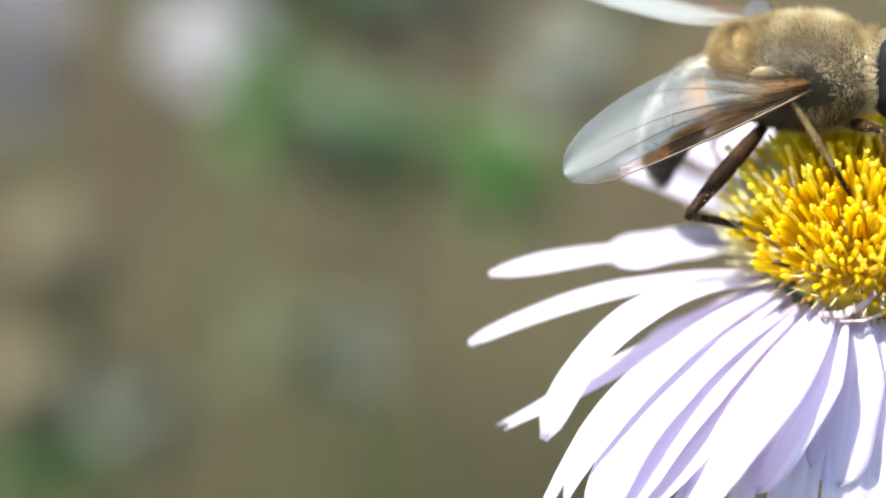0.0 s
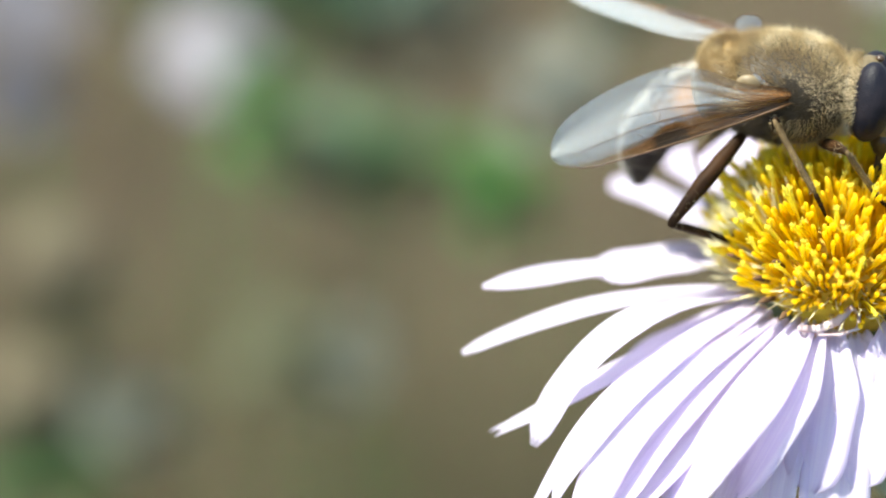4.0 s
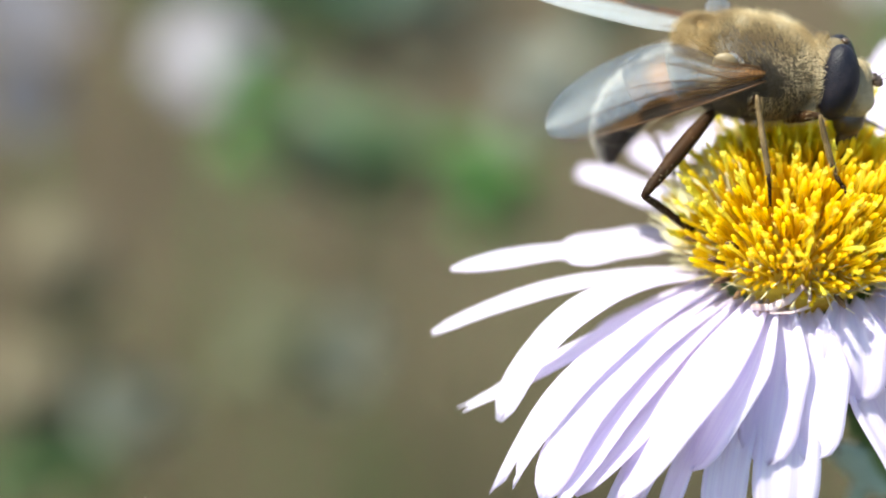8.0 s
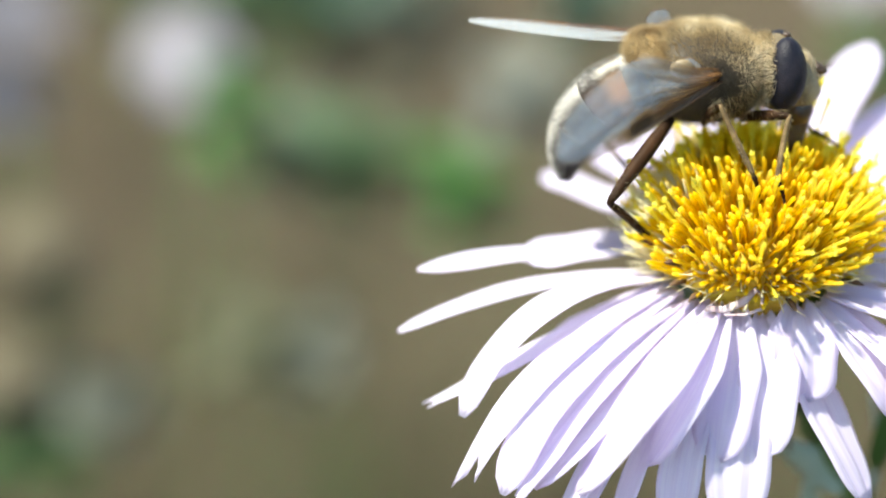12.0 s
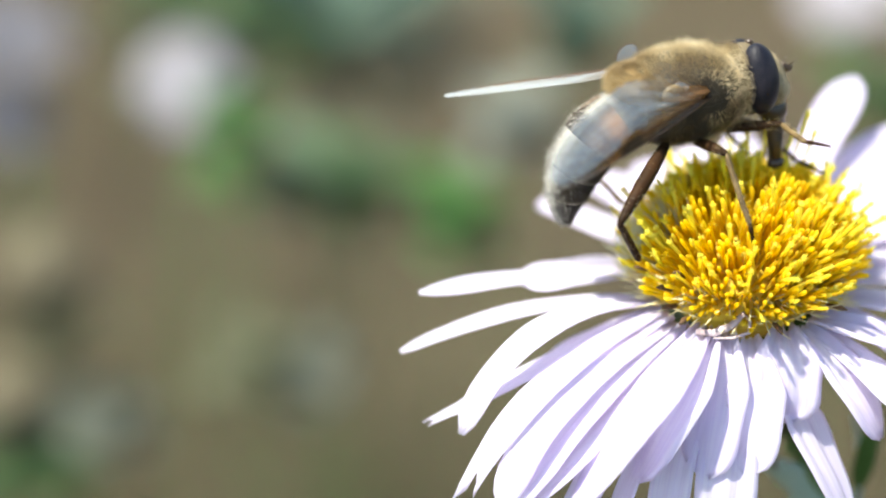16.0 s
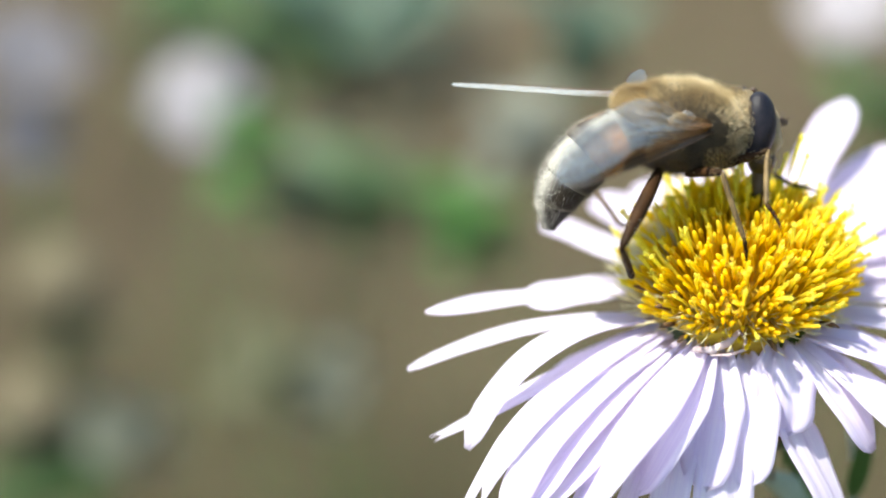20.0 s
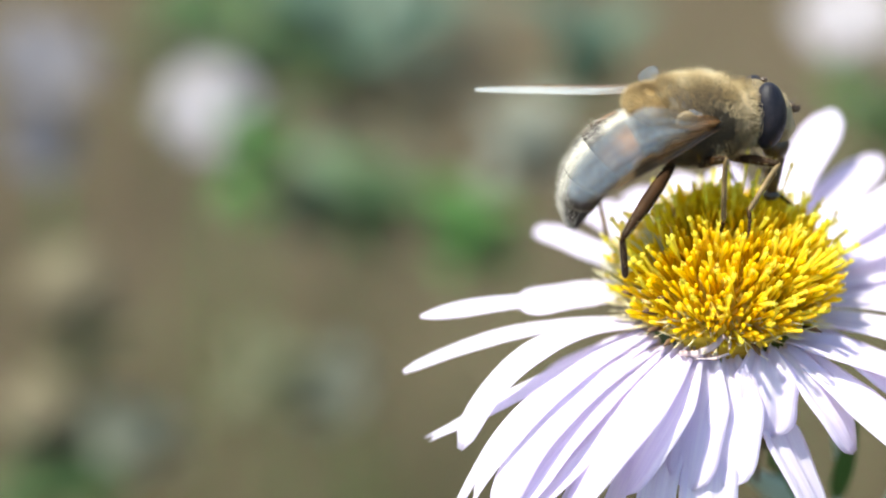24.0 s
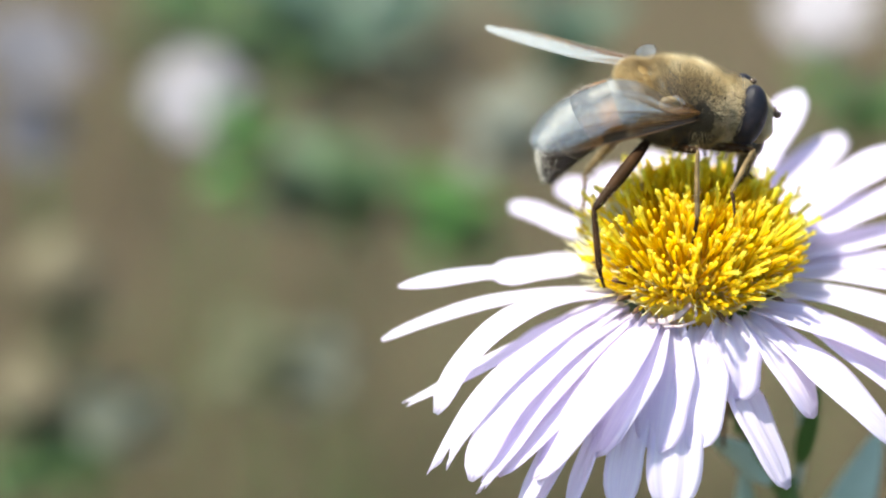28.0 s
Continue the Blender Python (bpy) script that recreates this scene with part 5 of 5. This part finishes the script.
def on_head(r):
    a = r.uniform(0, 6.28)
    k = r.uniform(.75, 1)
    u = Vector((r.uniform(-.9, -.35), math.cos(a) * k, math.sin(a) * k))
    return Vector((3.35 + u.x * .8, u.y * 1.65, .25 + u.z * 1.7)), (u + Vector((-.2, 0, 0))).normalized()


def on_face(r):
    u = Vector((abs(r.gauss(0, 1)), r.gauss(0, 1), r.gauss(0, 1))).normalized()
    return Vector((4.45 + u.x * .85, u.y * .95, -.25 + u.z * 1.5)), u


for name, count, root, L, th, mat, label in (
        ("thorax_hair", 12000, on_thorax, 0.5, 0.006, hair_mat, "dense golden-brown fur"),
        ("thorax_dark_hair", 6500, lambda r: on_thorax(r, True), 0.34, 0.006, dark_hair_mat, "dark brown fur patches"),
        ("abdomen_hair", 2600, on_abdomen, 0.2, 0.003, pale_hair_mat, "pale fringe of fine hairs"),
        ("abdomen_tail_hair", 4600, on_tail, 0.22, 0.004, grey_hair_mat, "short greyish fur"),
        ("abdomen_margin_hair", 300, on_margin, 0.42, 0.003, pale_hair_mat, "sparse long pale hairs"),
        ("thorax_long_hair", 1500, on_back, 0.7, 0.004, hair_mat, "golden downy outer hairs"),
        ("scutellum_hair", 5000, on_scutellum, 0.45, 0.006, hair_mat, ""),
        ("head_hair", 1500, on_head, 0.34, 0.009, hair_mat, ""),
        ("face_hair", 350, on_face, 0.16, 0.006, hair_mat, "")):
    ob = part(name, fur_mesh(name, count, root, L, th, mat, len(name)), abdomen if name[0] == "a" else head if name[0] in "hf" else fly, label=label)
    tagged(ob, kind="stuff")


# wings: +X from hinge to tip, +Y from leading to trailing edge
def wing_outline(t):
    """Leading and trailing edge at t along the span, mm."""
    lead = -0.10 - 0.12 * math.sin(math.pi * min(1, t) ** 0.8)
    rise = min(1, t / 0.52)
    trail = 0.5 + 2.45 * (rise * rise * (3 - 2 * rise)) ** 0.8 + 0.12 * math.sin(t * 22) * (t < .5) * (1 - t * 2)
    if t > 0.5:                        # tapering to a rounded tip
        s = max(0, 1 - ((t - .5) / .5) ** 2) ** 0.45
        trail = 0.9 + (trail - 0.9) * s
    if t > 0.8:
        lead += (0.9 - lead) * (1 - math.sqrt(max(0, 1 - ((t - .8) / .2) ** 2)))
    lead, trail = lead - 0.92 * t, trail - 0.92 * t
    return lead, trail


SPAN = {"right": 10.15, "left": 10.9}


def wing_mesh(sign, span):
    verts, faces, uvs = [], [], []
    n, m = 34, 10
    for layer in (0, 1):
        for i in range(n + 1):
            t = math.sin(i / n * math.pi / 2)
            a, b = wing_outline(t)
            for k in range(m + 1):
                v = k / m
                y = a + (b - a) * v
                z = sign * (0.10 * math.sin(v * 9 + t * 2) * (1 - t * .5) + .35 * t * t) + (0.012 if layer else -0.012)
                verts.append(Vector((span * t, y, z)) * MM)
                uvs.append((t, v))
    q = (n + 1) * (m + 1)
    for i in range(n):
        for k in range(m):
            a0 = i * (m + 1) + k
            faces += [(a0, a0 + 1, a0 + m + 2, a0 + m + 1), (q + a0 + m + 1, q + a0 + m + 2, q + a0 + 1, q + a0)]
    return mesh_of("wing", verts, faces, wing_mat, uvs=uvs)


def vein_lumps(sign, span):
    def at(t, v):
        a, b = wing_outline(t)
        return Vector((span * t, a + (b - a) * v, sign * (0.10 * math.sin(v * 9 + t * 2) * (1 - t * .5) + .35 * t * t)))
    lines = [([(i / 14 * .96, 0.0) for i in range(15)], .11), ([(.02 + i / 10 * .6, .06 + .02 * math.sin(i)) for i in range(11)], .06),
             ([(.03 + i / 12 * .88, .12 + .06 * math.sin(i / 12 * 3.1)) for i in range(13)], .06),
             ([(.05 + i / 12 * .9, .2 + .16 * math.sin(i / 12 * 2.2) - .12 * max(0, i / 12 - .6)) for i in range(13)], .055),
             ([(.06 + i / 12 * .82, .30 + .3 * (i / 12) ** .8) for i in range(13)], .05), ([(.06 + i / 10 * .6, .42 + .48 * (i / 10)) for i in range(11)], .045),
             ([(.08 + i / 8 * .3, .6 + .36 * i / 8) for i in range(9)], .04), ([(.42, .14), (.42, .33)], .035), ([(.55, .36), (.52, .56)], .035), ([(.62, .20), (.70, .46)], .03)]
    return [tube([at(t, min(v, .99)) for t, v in pts], [w * .6 * (1 - .7 * k / len(pts)) for k in range(len(pts))], 5) for pts, w in lines]


wings = {}
for side, sign in (("right", 1), ("left", -1)):
    w = part("wing", wing_mesh(sign, SPAN[side]), fly, label="clear wing tinted brown at its root")
    for lump in vein_lumps(sign, SPAN[side]):
        part("vein", mesh_of("vein", lump[0], lump[1], vein_mat), w)
    wings[side] = w
    s = -1 if side == "right" else 1
    size = 1.0 if s > 0 else 0.75
    ring = [Vector((math.cos(k * math.pi / 12) * 0.58 * size, 0.2 * size * math.cos(k * math.pi / 12) ** 2, math.sin(k * math.pi / 12) * 0.62 * size)) for k in range(25)]
    v, f = blob((0, 0, 0), (0.58 * size, 0.03, 0.62 * size), 20, 10, lambda x, y, z: (x, y + 6.7 * size * x * x, z))
    lobe = part("alula", mesh_of("alula", v, f, alula_mat), fly, pose(-1.9 * MM, s * 1.75 * MM, 1.68 * MM, 0, -20, s * 4) if s > 0
                else pose(-1.0 * MM, -2.05 * MM, 1.3 * MM, 38, 40, 10), "small clear lobe at the wing root")
    v, f = tube(ring, [0.018] * 25, 5)
    part("rim", mesh_of("rim", v, f, vein_mat), lobe)
    v, f = blob((-1.35, s * 2.05, 1.15), (0.56, 0.26, 0.46), 20, 14) if s < 0 else blob((-1.5, 1.9, 0.95), (0.7, 0.36, 0.45), 20, 14)
    part("calypter", mesh_of("calypter", v, f, calypter_mat), fly, label="tan lobe behind the wing root")

# legs: thigh and shin are keyed, the foot is bent on the shin
HIPS = {"hind": (-1.4, 1.2, -1.75), "mid": (0.1, 1.2, -1.9), "fore": (1.8, 0.9, -1.75)}
BONES = {"hind": (5.0, 3.2), "mid": (2.6, 3.5), "fore": (2.7, 2.9)}
legs = {}


def bristles(length, radius):
    def root(r):
        a, x = r.uniform(0, 6.28), r.uniform(.05, .97) * length
        n = Vector((.5, math.cos(a), math.sin(a)))
        return Vector((x, math.cos(a) * radius, math.sin(a) * radius)), n.normalized()
    return root


for rank in ("hind", "mid", "fore"):
    a, b = BONES[rank]
    for side in ("right", "left"):
        fat = (0.95 if rank == "hind" else 0.7) * (1 if side == "right" else 0.72)
        v, f = tube([(0, 0, 0), (a * .08, 0, .02), (a * .3, 0, .07), (a * .55, 0, .07), (a * .82, 0, .03), (a * .95, 0, .01), (a, 0, 0)],
                    [.22 * fat, .28 * fat, .36 * fat, .37 * fat, .27 * fat, .21 * fat, .12 * fat], 12)
        thigh_me = mesh_of("thigh", v, f, leg_mat if side == "right" else tarsus_mat)
        v, f = tube([(-.06, 0, 0), (b * .05, 0, -.03), (b * .25, 0, -.07), (b * .6, 0, -.05), (b * .92, 0, 0), (b, 0, 0)],
                    [.1 * fat, .17 * fat, .19 * fat, .2 * fat, .19 * fat, .1 * fat], 10)
        shin_me = mesh_of("shin", v, f, leg_mat if rank == "hind" and side == "right" else tarsus_mat)
        v, f = merge(*[tube([(x0, 0, -.05 * k), (x0 + .12, 0, -.05 * k), (x0 + L, 0, -.05 * (k + 1))], [.06, .12 - .012 * k, .09 - .01 * k], 7)
                       for k, (x0, L) in enumerate(((0, .5), (.46, .28), (.71, .24), (.92, .22), (1.11, .26)))],
                     tube([(1.33, .03, -.25), (1.45, .09, -.3), (1.5, .12, -.4)], [.03, .025, .01], 5), tube([(1.33, -.03, -.25), (1.45, -.09, -.3), (1.5, -.12, -.4)], [.03, .025, .01], 5))
        foot_me = mesh_of("foot", v, f, leg_mat)
        thigh = part("thigh", thigh_me, fly, label="dark brown leg" if side == "right" else "slender brown leg")
        shin = part("shin", shin_me, fly)
        part("foot", foot_me, shin, pose(b * MM * .98, 0, 0, 0, {"hind": 42, "mid": 8, "fore": -42}[rank], 0))
        tagged(part("leg_hair", fur_mesh("leg_hair", 260, bristles(a, .3 * fat), .2, .006, hair_mat, 5), thigh), kind="stuff")
        tagged(part("leg_hair", fur_mesh("leg_hair", 200, bristles(b, .17 * fat), .16, .006, hair_mat, 6), shin), kind="stuff")
        legs[rank + "_" + side] = (thigh, shin)


def between(rows, t):
    for (t0, a), (t1, b) in zip(rows, rows[1:]):
        if t <= t1:
            u = min(max((t - t0) / (t1 - t0), 0), 1)
            u = u * u * (3 - 2 * u)
            return Vector(a).lerp(Vector(b), u)
    return Vector(rows[-1][1])


def aimed(place, direction, up):
    x = direction.normalized()
    y = up.cross(x).normalized()
    m = Matrix((x, y, x.cross(y))).transposed().to_4x4()
    m.translation = place * MM
    return m


def leg_rows(name):
    """Poses of thigh and shin in the fly's space, so that the foot stays where it stands."""
    rank, side = name.split("_")
    s = -1 if side == "right" else 1
    hip = Vector((HIPS[rank][0], HIPS[rank][1] * s, HIPS[rank][2]))
    a, b = BONES[rank]
    bend = {"hind": Vector((-0.45, s, 0.25)), "mid": Vector((0.15, s, 0.9)), "fore": Vector((0.85, s, 0.15))}[rank]
    first, second = [], []
    if name == "hind_right":
        for t, m in FLY_PATH:
            knee, foot = ((m.inverted() @ (HEAD + between(rows, t) * MM)) / MM for rows in (HIND_KNEE, FEET[name]))
            first.append((t, aimed(hip, knee - hip, bend)))
            second.append((t, aimed(hip + (knee - hip).normalized() * a, foot - knee, bend)))
        return first, second
    for t, m in FLY_PATH:
        foot = (m.inverted() @ (HEAD + between(FEET[name], t) * MM)) / MM
        way = foot - hip
        dist = min(max(way.length, abs(a - b) + .2), a + b - .05)
        d = way.normalized()
        cosa = (a * a + dist * dist - b * b) / (2 * a * dist)
        side_way = (bend - d * bend.dot(d)).normalized()
        knee = hip + d * a * cosa + side_way * a * math.sqrt(max(0, 1 - cosa * cosa))
        end = hip + d * dist
        first.append((t, aimed(hip, knee - hip, side_way)))
        second.append((t, aimed(knee, end - knee, side_way)))
    return first, second


def motions():
    walk(fly, FLY_PATH)
    joint = Matrix.Translation(Vector((-2.2, 0, 0)) * MM)
    walk(abdomen, [(t, joint @ pose(0, 0, 0, 0, dip, 0) @ joint.inverted()) for t, dip in ABDOMEN_DIP])
    for side, path, lift in (("right", WING_RIGHT_PATH, 0), ("left", WING_LEFT_PATH, 2.4)):
        walk(wings[side], [(t, Matrix.Translation(m.translation) @ pose(0, 0, 0, 0, lift, 0) @ m.to_quaternion().to_matrix().to_4x4()) for t, m in path])
    for name, (thigh, shin) in legs.items():
        first, second = leg_rows(name)
        walk(thigh, first)
        walk(shin, second)


motions()
